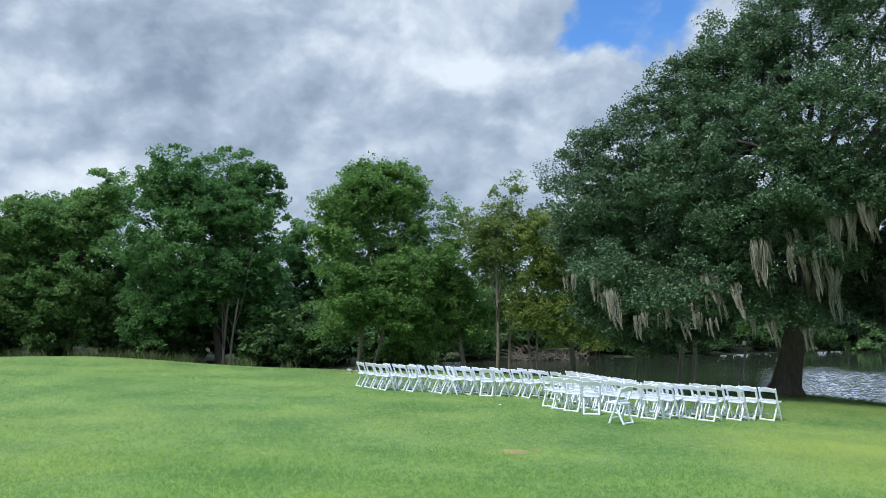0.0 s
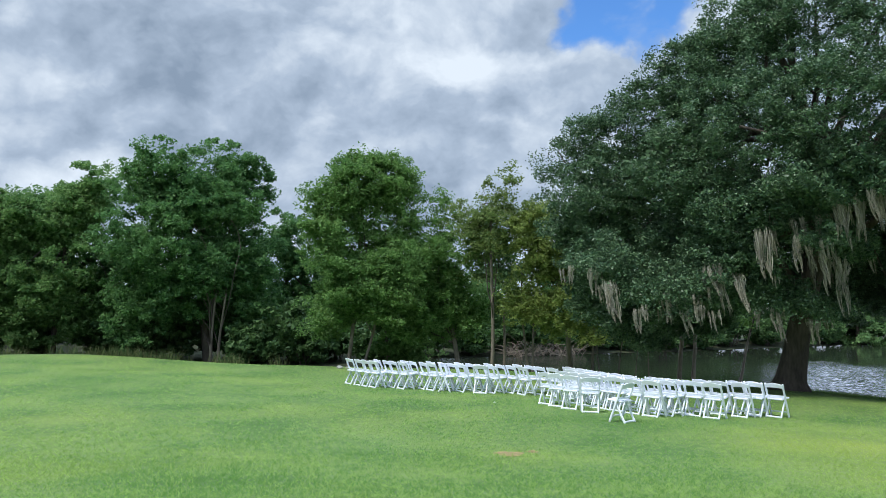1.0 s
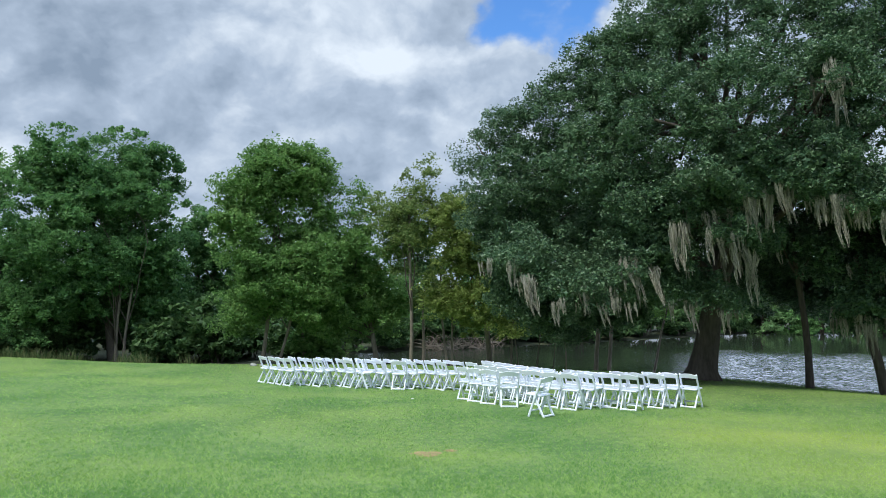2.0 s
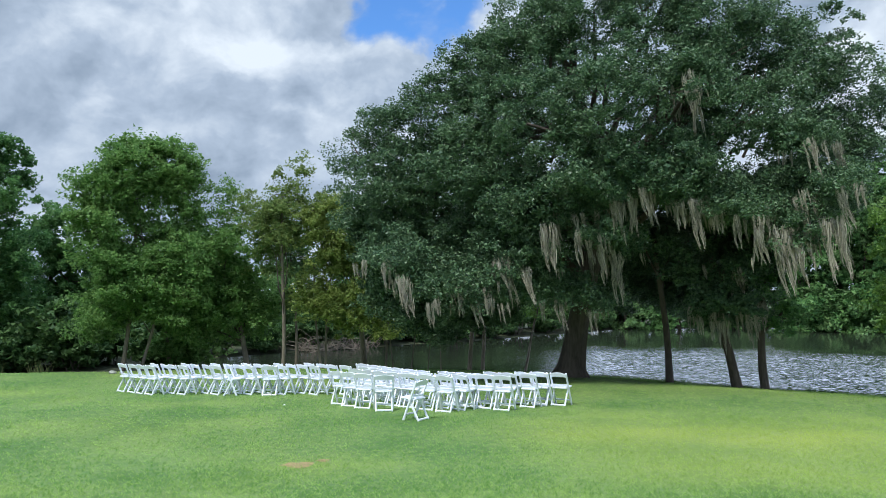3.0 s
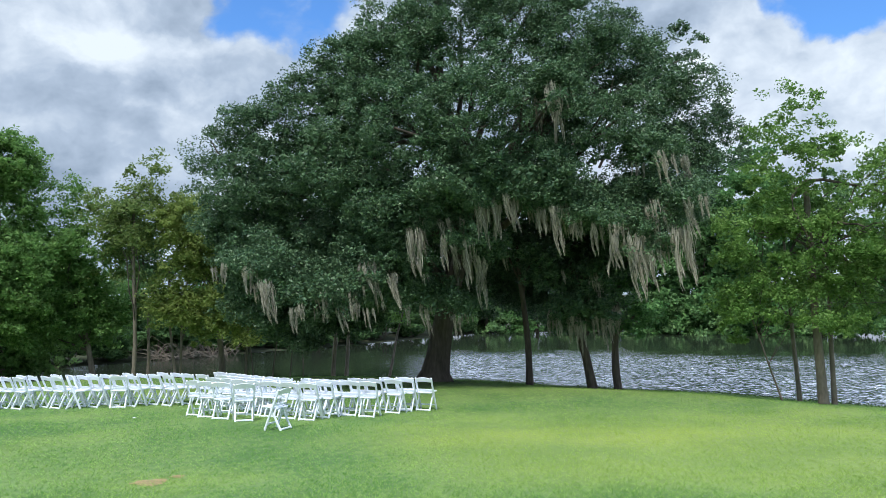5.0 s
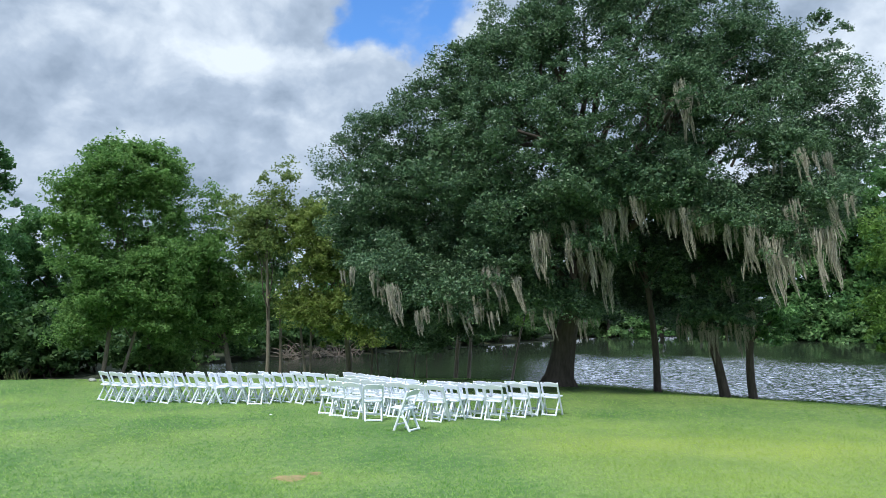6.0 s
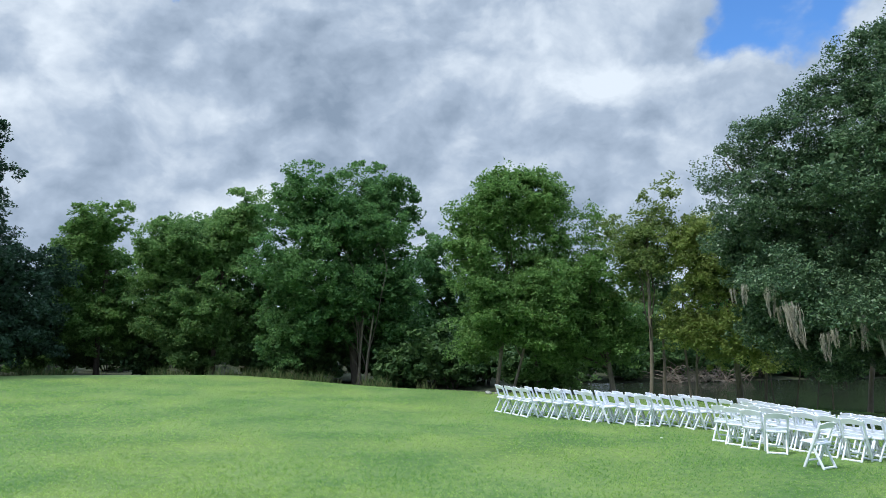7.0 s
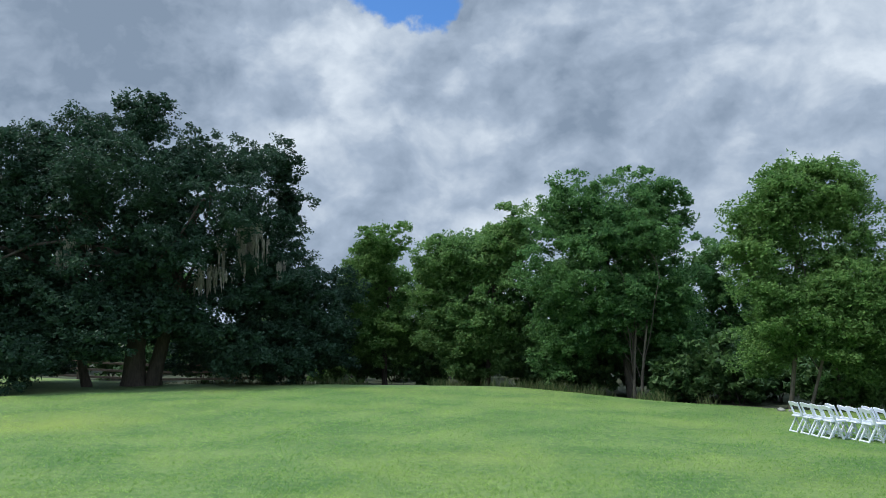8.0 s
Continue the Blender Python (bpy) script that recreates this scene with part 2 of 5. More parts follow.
def crown_points(lobes, bunches, tufts, per, bunch, rng, shell=0.6, swell=1.0, rag=2.0):
    """Leaf places: bunches near the skin of each lobe, tufts over the upper side of each bunch, leaves about each tuft."""
    vol = np.array([(l[3] * l[4] + l[4] * l[5] + l[3] * l[5]) for l in lobes])
    count = rng.multinomial(bunches, vol / vol.sum())
    out = []
    for l, c in zip(lobes, count):
        d = rng.standard_normal((c, 3))
        d /= np.linalg.norm(d, axis=1, keepdims=True)
        wob = np.array([0.09 * noise.noise(Vector(q) * 1.7 + Vector(l[:3])) + 0.07 * noise.noise(Vector(q) * 4.0 + Vector(l[:3])) for q in d])
        r = (shell + (1 - shell) * rng.random(c) ** 0.6) * (1 + rag * wob)
        stray = rng.random(c) < 0.03 * rag
        r[stray] *= rng.uniform(1.05, 1.25, stray.sum())
        out.append(np.array(l[:3]) + d * r[:, None] * np.array(l[3:6]) * swell)
    mid = np.concatenate(out)
    size = np.repeat(bunch * rng.uniform(0.55, 1.35, len(mid)), tufts)[:, None]
    d = rng.standard_normal((len(size), 3))
    d[:, 2] = np.abs(d[:, 2]) * 1.1 - 0.35
    d *= (rng.uniform(0.55, 1.0, len(d)) / np.linalg.norm(d, axis=1))[:, None]
    tip = np.repeat(mid, tufts, 0) + d * size * np.array([1.0, 1.0, 0.72])
    ball = rng.standard_normal((len(tip) * per, 3))
    ball *= (rng.random(len(ball)) ** 0.4 / np.linalg.norm(ball, axis=1))[:, None]
    pts = np.repeat(tip, per, 0) + ball * np.repeat(size, per, 0) * rng.uniform(0.3, 0.55, len(tip)).repeat(per)[:, None] * np.array([1.0, 1.0, 0.8])
    return pts, mid


def filled(lobes, share=0.8):
    """The lobes with smaller ones between each and its nearest neighbours, so that a crown has no empty seams."""
    more = []
    for k, a in enumerate(lobes):
        near = sorted((q for q in lobes if q is not a), key=lambda q: sum((q[i] - a[i]) ** 2 for i in range(3)))[:3]
        more += [tuple((a[i] + q[i]) / 2 for i in range(3)) + tuple((a[i] + q[i]) / 2 * share for i in range(3, 6)) for q in near]
    return list(lobes) + more[::2]


def limb(a, b, r0, r1, rng, sag=0.15, steps=7):
    a, b = np.array(a, float), np.array(b, float)
    t = np.linspace(0, 1, steps)[:, None]
    span = np.linalg.norm(b - a)
    mid = rng.standard_normal(3) * span * 0.10
    mid[2] += span * sag
    path = a + (b - a) * t + mid * np.sin(np.pi * t) + rng.standard_normal((steps, 3)) * span * 0.012 * np.sin(np.pi * t)
    return tube(path, r0 + (r1 - r0) * t[:, 0], 7, rng, 0.05)


def tree(name, base, lobes, trunk, leaf_mat, bark, bunches, per, leaf_size, bunch, label, category="tree", seed=1, flare=1.6, fork=0.5, group="", shell=0.6, twigs=10, limbs=9, swell=1.0, rag=2.0, inner=0, tufts=8, inner_top=99.0):
    """lobes: (dx, dy, z, rx, ry, rz) about the base; trunk: (radius, height, lean_x, lean_y) or a list of them with offsets."""
    rng = np.random.default_rng(seed)
    root = tagged(new(name), label, category, group)
    root.location = base
    lobes = [(l[0], l[1], l[2] - base[2], *l[3:]) for l in lobes]
    stems = trunk if isinstance(trunk, list) else [trunk + (0.0, 0.0)]
    for r, h, lx, ly, ox, oy in stems:
        t = np.linspace(0, 1, 11)
        path = np.stack([ox + lx * t + 0.018 * h * (np.sin(4 * t + seed) - math.sin(seed)), oy + ly * t + 0.015 * h * np.sin(5 * t + 2 * seed), -0.25 + (h + 0.25) * t], 1)
        rad = r * (1 - 0.45 * t) * (1 + (flare - 1) * np.exp(-t * h / 0.45))
        pieces = [tube(path, rad, 14, rng, 0.05)]
        part("trunk", mesh_from("trunk", *joined(pieces), [bark], smooth=True), root)
        top = path[int(10 * 0.8)]
        for l in sorted(lobes, key=lambda q: -q[3] * q[5])[:limbs]:
            start = path[rng.integers(max(3, int(10 * fork)), 11)]
            end = np.array(l[:3]) + rng.standard_normal(3) * 0.2
            arms = [limb(start, end, r * 0.36, r * 0.1, rng)]
            for k in range(twigs // 3):
                tip = np.array(l[:3]) + rng.standard_normal(3) * np.array(l[3:6]) * 0.5
                arms.append(limb(end * 0.7 + start * 0.3, tip, r * 0.13, r * 0.03, rng, 0.05, 5))
            part("limb", mesh_from("limb", *joined(arms), [BARK], smooth=True), root)
    pts, mid = crown_points(lobes, bunches, tufts, per, bunch, rng, shell, swell, rag)
    part("crown", mesh_from("crown", *leaves(pts, leaf_size, rng), [leaf_mat]), root)
    if inner:
        part("inner_crown", mesh_from("inner_crown", *inner_leaves([q for q in lobes if q[2] < inner_top], inner, max(0.13, leaf_size * 1.4), rng), [leaf_mat]), root)
    return root, mid


# ---------------------------------------------------------------- ground and water
SHORE_NEAR = [(27, 2), (21.6, 13), (20.8, 17.0), (19.2, 21.2), (16.6, 24.2), (14.5, 28.0), (11, 31.5), (6, 34), (1, 36.5), (-3, 39)]
SHORE_FAR = [(-3, 41), (5.5, 45.7), (15, 50), (32, 60), (49, 57), (75, 45), (95, 10), (60, -10)]
LAWN_EDGE = [(-400, 60), (-60, 34), (-44, 29), (-31, 27.8), (-22, 31.4), (-14.8, 33.8), (-11.4, 33.2), (-4.0, 31.4), (1, 31.2), (4, 33), (400, 33)]
WATER = -0.75


def seg_distance(px, py, line, closed=False):
    best = np.full(px.shape, 1e9)
    pts = line + ([line[0]] if closed else [])
    for (x0, y0), (x1, y1) in zip(pts, pts[1:]):
        dx, dy = x1 - x0, y1 - y0
        t = np.clip(((px - x0) * dx + (py - y0) * dy) / (dx * dx + dy * dy), 0, 1)
        best = np.minimum(best, np.hypot(px - x0 - t * dx, py - y0 - t * dy))
    return best


def in_lake(px, py):
    poly, inside = SHORE_NEAR + SHORE_FAR, np.zeros(px.shape, bool)
    for (x0, y0), (x1, y1) in zip(poly, poly[1:] + poly[:1]):
        cross = ((y0 > py) != (y1 > py)) & (px < (x1 - x0) * (py - y0) / (y1 - y0 + 1e-12) + x0)
        inside ^= cross
    return inside


def smooth(t):
    t = np.clip(t, 0, 1)
    return t * t * (3 - 2 * t)


def ground_z(px, py):
    px, py = np.asarray(px, float), np.asarray(py, float)
    d = seg_distance(px, py, SHORE_NEAR + SHORE_FAR, True)
    d = np.where(in_lake(px, py), -d, d)
    land = -0.28 * smooth((py + 0.6 * px - 17) / 9) * smooth((px + 17) / 10)
    edge = np.interp(px, [p[0] for p in LAWN_EDGE], [p[1] for p in LAWN_EDGE])
    land = land - (0.64 + land) * smooth((py - edge) / 4.0) * smooth((d - 1) / 6)
    land = land + 0.85 * smooth((15 - np.hypot(px, py)) / 13) + 0.06 * smooth((16 - py) / 6)
    land = land + 0.02 * np.sin(px * 0.45 + 1.3) * np.sin(py * 0.38)
    w = smooth((d + 0.8) / 6.2)
    z = np.where(d > 0, land * w + WATER * (1 - w), WATER - 0.03 + np.maximum(d * 0.2, -1.0))
    return z


def gz(x, y):
    return float(ground_z(np.array([x]), np.array([y]))[0])


def axis_steps(lo, hi, fine_lo, fine_hi, step):
    a = list(np.arange(fine_lo, fine_hi + 1e-6, step))
    x, s = fine_lo, step
    while x > lo:
        s *= 1.25
        x -= s
        a.insert(0, x)
    x, s = fine_hi, step
    while x < hi:
        s *= 1.25
        x += s
        a.append(x)
    return np.array(a)


gx, gy = axis_steps(-900, 900, -50, 60, 0.6), axis_steps(-900, 900, -10, 66, 0.6)
GX, GY = np.meshgrid(gx, gy)
GZ = ground_z(GX, GY)
nx, ny = len(gx), len(gy)
idx = np.arange(nx * ny).reshape(ny, nx)
quads = np.stack([idx[:-1, :-1], idx[:-1, 1:], idx[1:, 1:], idx[1:, :-1]], -1).reshape(-1, 4)
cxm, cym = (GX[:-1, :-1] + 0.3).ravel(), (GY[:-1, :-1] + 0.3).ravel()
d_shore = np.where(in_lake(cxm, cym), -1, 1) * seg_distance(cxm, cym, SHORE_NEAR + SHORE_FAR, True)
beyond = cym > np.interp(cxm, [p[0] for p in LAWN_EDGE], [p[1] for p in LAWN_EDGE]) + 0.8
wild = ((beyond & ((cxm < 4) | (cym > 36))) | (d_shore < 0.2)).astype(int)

GRASS_GROUND = material("lawn", (0.060, 0.134, 0.031), (0.142, 0.218, 0.062), 0.9, 0.45, 6.0, 0.3, 0.02)
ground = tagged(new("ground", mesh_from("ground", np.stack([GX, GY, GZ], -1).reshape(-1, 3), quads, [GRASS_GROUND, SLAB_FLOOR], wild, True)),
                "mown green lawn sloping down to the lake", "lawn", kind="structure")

WATER_MAT = bpy.data.materials.new("lake_water")
WATER_MAT.use_nodes = True
wn = WATER_MAT.node_tree
wb = wn.nodes["Principled BSDF"]
wb.inputs["Base Color"].default_value = (0.018, 0.024, 0.016, 1)
wb.inputs["Roughness"].default_value, wb.inputs["IOR"].default_value = 0.04, 3.2
wb.inputs["Specular IOR Level"].default_value = 1.0
chop, ripple, wtc = wn.nodes.new("ShaderNodeTexNoise"), wn.nodes.new("ShaderNodeBump"), wn.nodes.new("ShaderNodeTexCoord")
chop.inputs["Scale"].default_value, chop.inputs["Detail"].default_value = 5.0, 1.6
ripple.inputs["Distance"].default_value = 0.3
off_shore, lee = wn.nodes.new("ShaderNodeVectorMath"), wn.nodes.new("ShaderNodeMapRange")
off_shore.operation = "LENGTH"
wn.links.new(wtc.outputs["Object"], off_shore.inputs[0])
wn.links.new(off_shore.outputs["Value"], lee.inputs["Value"])
for key, value in (("From Min", 40.0), ("From Max", 48.0), ("To Min", 1.0), ("To Max", 0.02)):
    lee.inputs[key].default_value = value
side, shelter, open_water = wn.nodes.new("ShaderNodeVectorMath"), wn.nodes.new("ShaderNodeMapRange"), wn.nodes.new("ShaderNodeMath")
side.operation, open_water.operation = "DOT_PRODUCT", "MULTIPLY"
side.inputs[1].default_value = (1.0, -0.445, 0.0)
wn.links.new(wtc.outputs["Object"], side.inputs[0])
wn.links.new(side.outputs["Value"], shelter.inputs["Value"])
for key, value in (("From Min", -1.5), ("From Max", 1.5), ("To Min", 0.08), ("To Max", 1.0)):
    shelter.inputs[key].default_value = value
wn.links.new(lee.outputs[0], open_water.inputs[0])
wn.links.new(shelter.outputs[0], open_water.inputs[1])
# gusts leave darker, smoother streaks
gusts, streak, patch, ruffled = wn.nodes.new("ShaderNodeTexNoise"), wn.nodes.new("ShaderNodeMapping"), wn.nodes.new("ShaderNodeMapRange"), wn.nodes.new("ShaderNodeMath")
streak.inputs["Rotation"].default_value, streak.inputs["Scale"].default_value = (0, 0, radians(32)), (0.22, 0.75, 1.0)
gusts.inputs["Scale"].default_value, gusts.inputs["Detail"].default_value = 1.0, 5.0
ruffled.operation = "MULTIPLY"
wn.links.new(wtc.outputs["Object"], streak.inputs[0])
wn.links.new(streak.outputs[0], gusts.inputs["Vector"])
wn.links.new(gusts.outputs["Fac"], patch.inputs["Value"])
for key, value in (("From Min", 0.36), ("From Max", 0.56), ("To Min", 0.5), ("To Max", 1.0)):
    patch.inputs[key].default_value = value
wn.links.new(open_water.outputs[0], ruffled.inputs[0])
wn.links.new(patch.outputs[0], ruffled.inputs[1])
wn.links.new(ruffled.outputs[0], ripple.inputs["Strength"])
wn.links.new(wtc.outputs["Object"], chop.inputs["Vector"])
wn.links.new(chop.outputs["Fac"], ripple.inputs["Height"])
wn.links.new(ripple.outputs[0], wb.inputs["Normal"])
wx, wy = axis_steps(-60, 160, 8, 36, 0.10), axis_steps(-40, 110, 13, 46, 0.10)
WX, WY = np.meshgrid(wx, wy)
waves = np.zeros(WX.shape)
wr = np.random.default_rng(21)
for k in range(40):
    length, turn = wr.uniform(0.24, 0.62), wr.uniform(0.0, np.pi)
    waves += 0.0068 * length * np.sin(2 * np.pi / length * (WX * math.cos(turn) + WY * math.sin(turn)) + wr.uniform(0, 6.3) + 1.2 * np.sin(WX * wr.uniform(0.1, 0.5) + k) + 1.2 * np.sin(WY * wr.uniform(0.1, 0.5)))
# the breeze ruffles the near water; the lee of the far bank lies calm
gust = 0.55 + 0.45 * np.sin(WX * 0.31 + 1.7 * np.sin(WY * 0.13)) * np.sin(WY * 0.42 + 1.3 * np.sin(WX * 0.11))
reach = np.hypot(WX, WY) + 1.6 * np.sin(WX * 0.23) + 1.2 * np.sin(WX * 0.61 + WY * 0.2)
calm = 0.07 + 0.93 * smooth((47 - reach) / 7) * (0.4 + 0.6 * gust)
fine = (WX > 8) & (WX < 36) & (WY > 13) & (WY < 46)
WZ = WATER + waves * calm * fine * (0.12 + 0.88 * smooth((WX - 0.445 * WY + 1.5) / 3.0))
wi = np.arange(WX.size).reshape(WX.shape)
wq = np.stack([wi[:-1, :-1], wi[:-1, 1:], wi[1:, 1:], wi[1:, :-1]], -1).reshape(-1, 4)
water = tagged(new("water", mesh_from("water", np.stack([WX, WY, WZ], -1).reshape(-1, 3), wq, [WATER_MAT], smooth=True)),
               "rippled dark lake water with bright glints", "lake", kind="structure")

# ---------------------------------------------------------------- chairs


def box(bm, size, m):
    r = bmesh.ops.create_cube(bm, size=1.0, matrix=m @ Matrix.Diagonal((*size, 1)))
    return r


def beam(a, b, w, d):
    """A rounded bar from a to b, w wide across x and d deep."""
    a, b = Vector(a), Vector(b)
    bm = bmesh.new()
    z = (b - a).normalized()
    x = Vector((1, 0, 0)) if abs(z.x) < 0.9 else Vector((0, 1, 0))
    y = z.cross(x).normalized()
    x = y.cross(z)
    m = Matrix((x, y, z)).transposed().to_4x4()
    m.translation = (a + b) / 2
    box(bm, (w, d, (b - a).length), m)
    bmesh.ops.bevel(bm, geom=bm.edges[:], offset=min(w, d) * 0.25, segments=1, affect="EDGES")
    return bm


def bm_part(name, bm, mat, parent, label=""):
    me = bpy.data.meshes.new(name)
    bm.to_mesh(me)
    bm.free()
    me.materials.append(mat)
    ob = new(name, me)
    ob.parent = parent
    return tagged(ob, label) if label else ob


def arched_rail(width, y, z, tall, thick, arch, lean):
    """A backrest rail with a bowed upper edge and rounded corners."""
    bm = bmesh.new()
    n = 9
    rows = []
    for side in (-1, 1):
        ring = []
        for k in range(n):
            u = -1 + 2 * k / (n - 1)
            bow = arch * (1 - u * u)
            back = -0.02 * (1 - u * u)
            for top in (0, 1):
                zz = z + (tall + bow if top else 0.35 * bow)
                ring.append(bm.verts.new((u * width / 2, y + back + side * thick / 2 - lean * (zz - z), zz)))
        rows.append(ring)
    for k in range(n - 1):
        a, b = rows
        i = 2 * k
        bm.faces.new((a[i], a[i + 2], a[i + 3], a[i + 1]))
        bm.faces.new((b[i], b[i + 1], b[i + 3], b[i + 2]))
        bm.faces.new((a[i + 1], a[i + 3], b[i + 3], b[i + 1]))
        bm.faces.new((a[i], b[i], b[i + 2], a[i + 2]))
    a, b = rows
    bm.faces.new((a[0], a[1], b[1], b[0]))
    bm.faces.new((a[-2], b[-2], b[-1], a[-1]))
    bmesh.ops.recalc_face_normals(bm, faces=bm.faces[:])
    bmesh.ops.bevel(bm, geom=bm.edges[:], offset=0.004, segments=1, affect="EDGES")
    return bm


def folding_chair():
    """Faces +y; the back posts run down and forward to the front feet, the rear legs run back from the seat."""
    root = tagged(new("folding_chair"), "white resin folding chair standing on the lawn", "chair", "ceremony chairs")
    for s in (-1, 1):
        bm_part("back_post", beam((s * 0.205, -0.135, 0.785), (s * 0.205, 0.18, 0.0), 0.036, 0.046), WHITE, root)
    for s in (-1, 1):
        bm_part("rear_leg", beam((s * 0.176, 0.06, 0.43), (s * 0.176, -0.17, 0.0), 0.034, 0.042), WHITE, root)
    bm_part("top_rail", arched_rail(0.42, -0.104, 0.678, 0.082, 0.03, 0.04, 0.40), WHITE, root)
    bm_part("lower_rail", arched_rail(0.40, -0.022, 0.462, 0.05, 0.024, 0.0, 0.40), WHITE, root)
    seat = bmesh.new()
    box(seat, (0.37, 0.38, 0.036), pose(0, 0.085, 0.435, 3, 0, 0))
    bmesh.ops.bevel(seat, geom=seat.edges[:], offset=0.012, segments=2, affect="EDGES")
    bm_part("seat", seat, WHITE, root)
    bm_part("rear_stretcher", beam((-0.18, -0.158, 0.03), (0.18, -0.158, 0.03), 0.038, 0.038), WHITE, root)
    bm_part("front_stretcher", beam((-0.2, 0.145, 0.12), (0.2, 0.145, 0.12), 0.028, 0.034), WHITE, root)
    return root


# chairs nearest the open lawn, then the rows in front of them: place, step to the next, number, facing (degrees clockwise from +y)
ROWS_OF_CHAIRS = [
    (3.17, 19.21, -0.22, 0.51, 3, 36), (4.78, 18.18, -0.28, 0.50, 4, 46), (5.22, 18.57, -0.28, 0.48, 4, 50), (5.85, 19.2, -0.27, 0.45, 3, 50), (6.14, 18.31, -0.25, 0.44, 4, 46),
    (6.96, 18.9, -0.28, 0.42, 3, 50), (7.44, 19.2, -0.28, 0.42, 2, 50), (7.86, 19.12, -0.3, 0.40, 2, 50), (4.86, 20.5, -0.21, 0.55, 6, 50), (4.15, 19.3, -0.2, 0.5, 5, 46), (4.3, 20.6, -0.2, 0.5, 4, 48),
]
# the block by the wood: short rows, each running back from its near end
ROWS_OF_CHAIRS += [(-1.78 + 0.84 * k, 24.0 - 0.218 * k, -0.28, 0.40, 4, 59) for k in range(7)]
rng = random.Random(4)
first = folding_chair()
places = []
for x, y, dx, dy, n, face in ROWS_OF_CHAIRS:
    for k in range(n):
        places.append((x + dx * k + rng.uniform(-0.03, 0.03), y + dy * k + rng.uniform(-0.03, 0.03), face + rng.uniform(-4.5, 4.5)))
places += [(3.98, 16.8, -43), (3.53, 18.55, 10), (0.2, 23.45, 105), (1.3, 22.95, 20)]
for k, (x, y, face) in enumerate(places):
    a = radians(face)
    cx_, cy_ = x + 0.16 * math.sin(a), y + 0.16 * math.cos(a)
    m = pose(cx_, cy_, gz(cx_, cy_), 0, 0, -face)
    if k == 0:
        first.matrix_basis = m
    else:
        copy_thing(first, m)

# ---------------------------------------------------------------- trees


def turned(lobes, azimuth):
    """Lobes given as (across, away, z, ...) seen along an azimuth, turned into the world."""
    a = radians(azimuth)
    return [(u * math.cos(a) + d * math.sin(a), -u * math.sin(a) + d * math.cos(a), z, ru, rd, rz) for u, d, z, ru, rd, rz in lobes]


def at(x, y):
    return (x, y, gz(x, y))


def moss(parent, places, seed, inward=(0.0, 0.0), bunches=5):
    """Hanging bunches of thin grey strands; places: (x, y, top z, length) in the world."""
    rng = np.random.default_rng(seed)
    kinds = []
    for k in range(6):
        pieces = []
        for tail in range(4):
            root, reach = rng.normal(0, 0.15, 2), rng.uniform(0.45, 1.0)
            blow, phase, fat = rng.uniform(0.05, 0.24), rng.uniform(0, 6.3), rng.uniform(0.07, 0.14)
            for s in range(56):
                t0 = 0.75 * rng.random() ** 1.4
                t = np.linspace(t0, min(1.0, t0 + rng.uniform(0.22, 0.5)), 5)
                a, w = rng.normal(0, 0.5, 2), rng.uniform(0.0035, 0.009)
                girth = fat * (0.3 + 0.7 * np.minimum(1.0, 4 * t)) * (1 - t) ** 0.9 + 0.008
                cx = root[0] + blow * t ** 1.6 + 0.06 * np.sin(4 * t + phase) * t + a[0] * girth + 0.022 * np.sin(8 * t + 2.4 * s)
                cy = root[1] + 0.03 * np.cos(5 * t + phase) * t + a[1] * girth
                z = 0.12 * (1 - t) - reach * t + 0.02 * rng.standard_normal()
                turn = rng.uniform(0, np.pi)
                half = w * np.array([0.4, 1, 1, 0.8, 0.1])
                left = np.stack([cx - half * np.cos(turn), cy - half * np.sin(turn), z], 1)
                right = np.stack([cx + half * np.cos(turn), cy + half * np.sin(turn), z], 1)
                pieces.append((np.concatenate([left, right]), np.array([(i, i + 1, i + 6, i + 5) for i in range(4)])))
        kinds.append(mesh_from("hanging_moss", *joined(pieces), [MOSS]))
    for k, (x, y, z, length) in enumerate(places):
        x, y = x + inward[0], y + inward[1]
        for extra in range(bunches):
            ob = new("hanging_moss", kinds[rng.integers(6)])
            ob.parent = parent
            dx, dy = rng.normal(0, 0.42, 2) * (extra > 0)
            sc = length * (1.15 if extra == 0 else rng.uniform(0.4, 0.85))
            ob.location = Vector((x + dx + 0.15 * (extra > 0), y + dy + 0.4 * (extra > 0), z + 0.15 + 0.2 * (extra > 0) * rng.random())) - parent.location
            ob.scale = (0.62 * sc, 0.62 * sc, 0.92 * sc)
            ob.rotation_euler = (0, rng.uniform(-0.16, 0.12), rng.uniform(-0.9, 0.1))
            tagged(ob, "grey hanging moss")


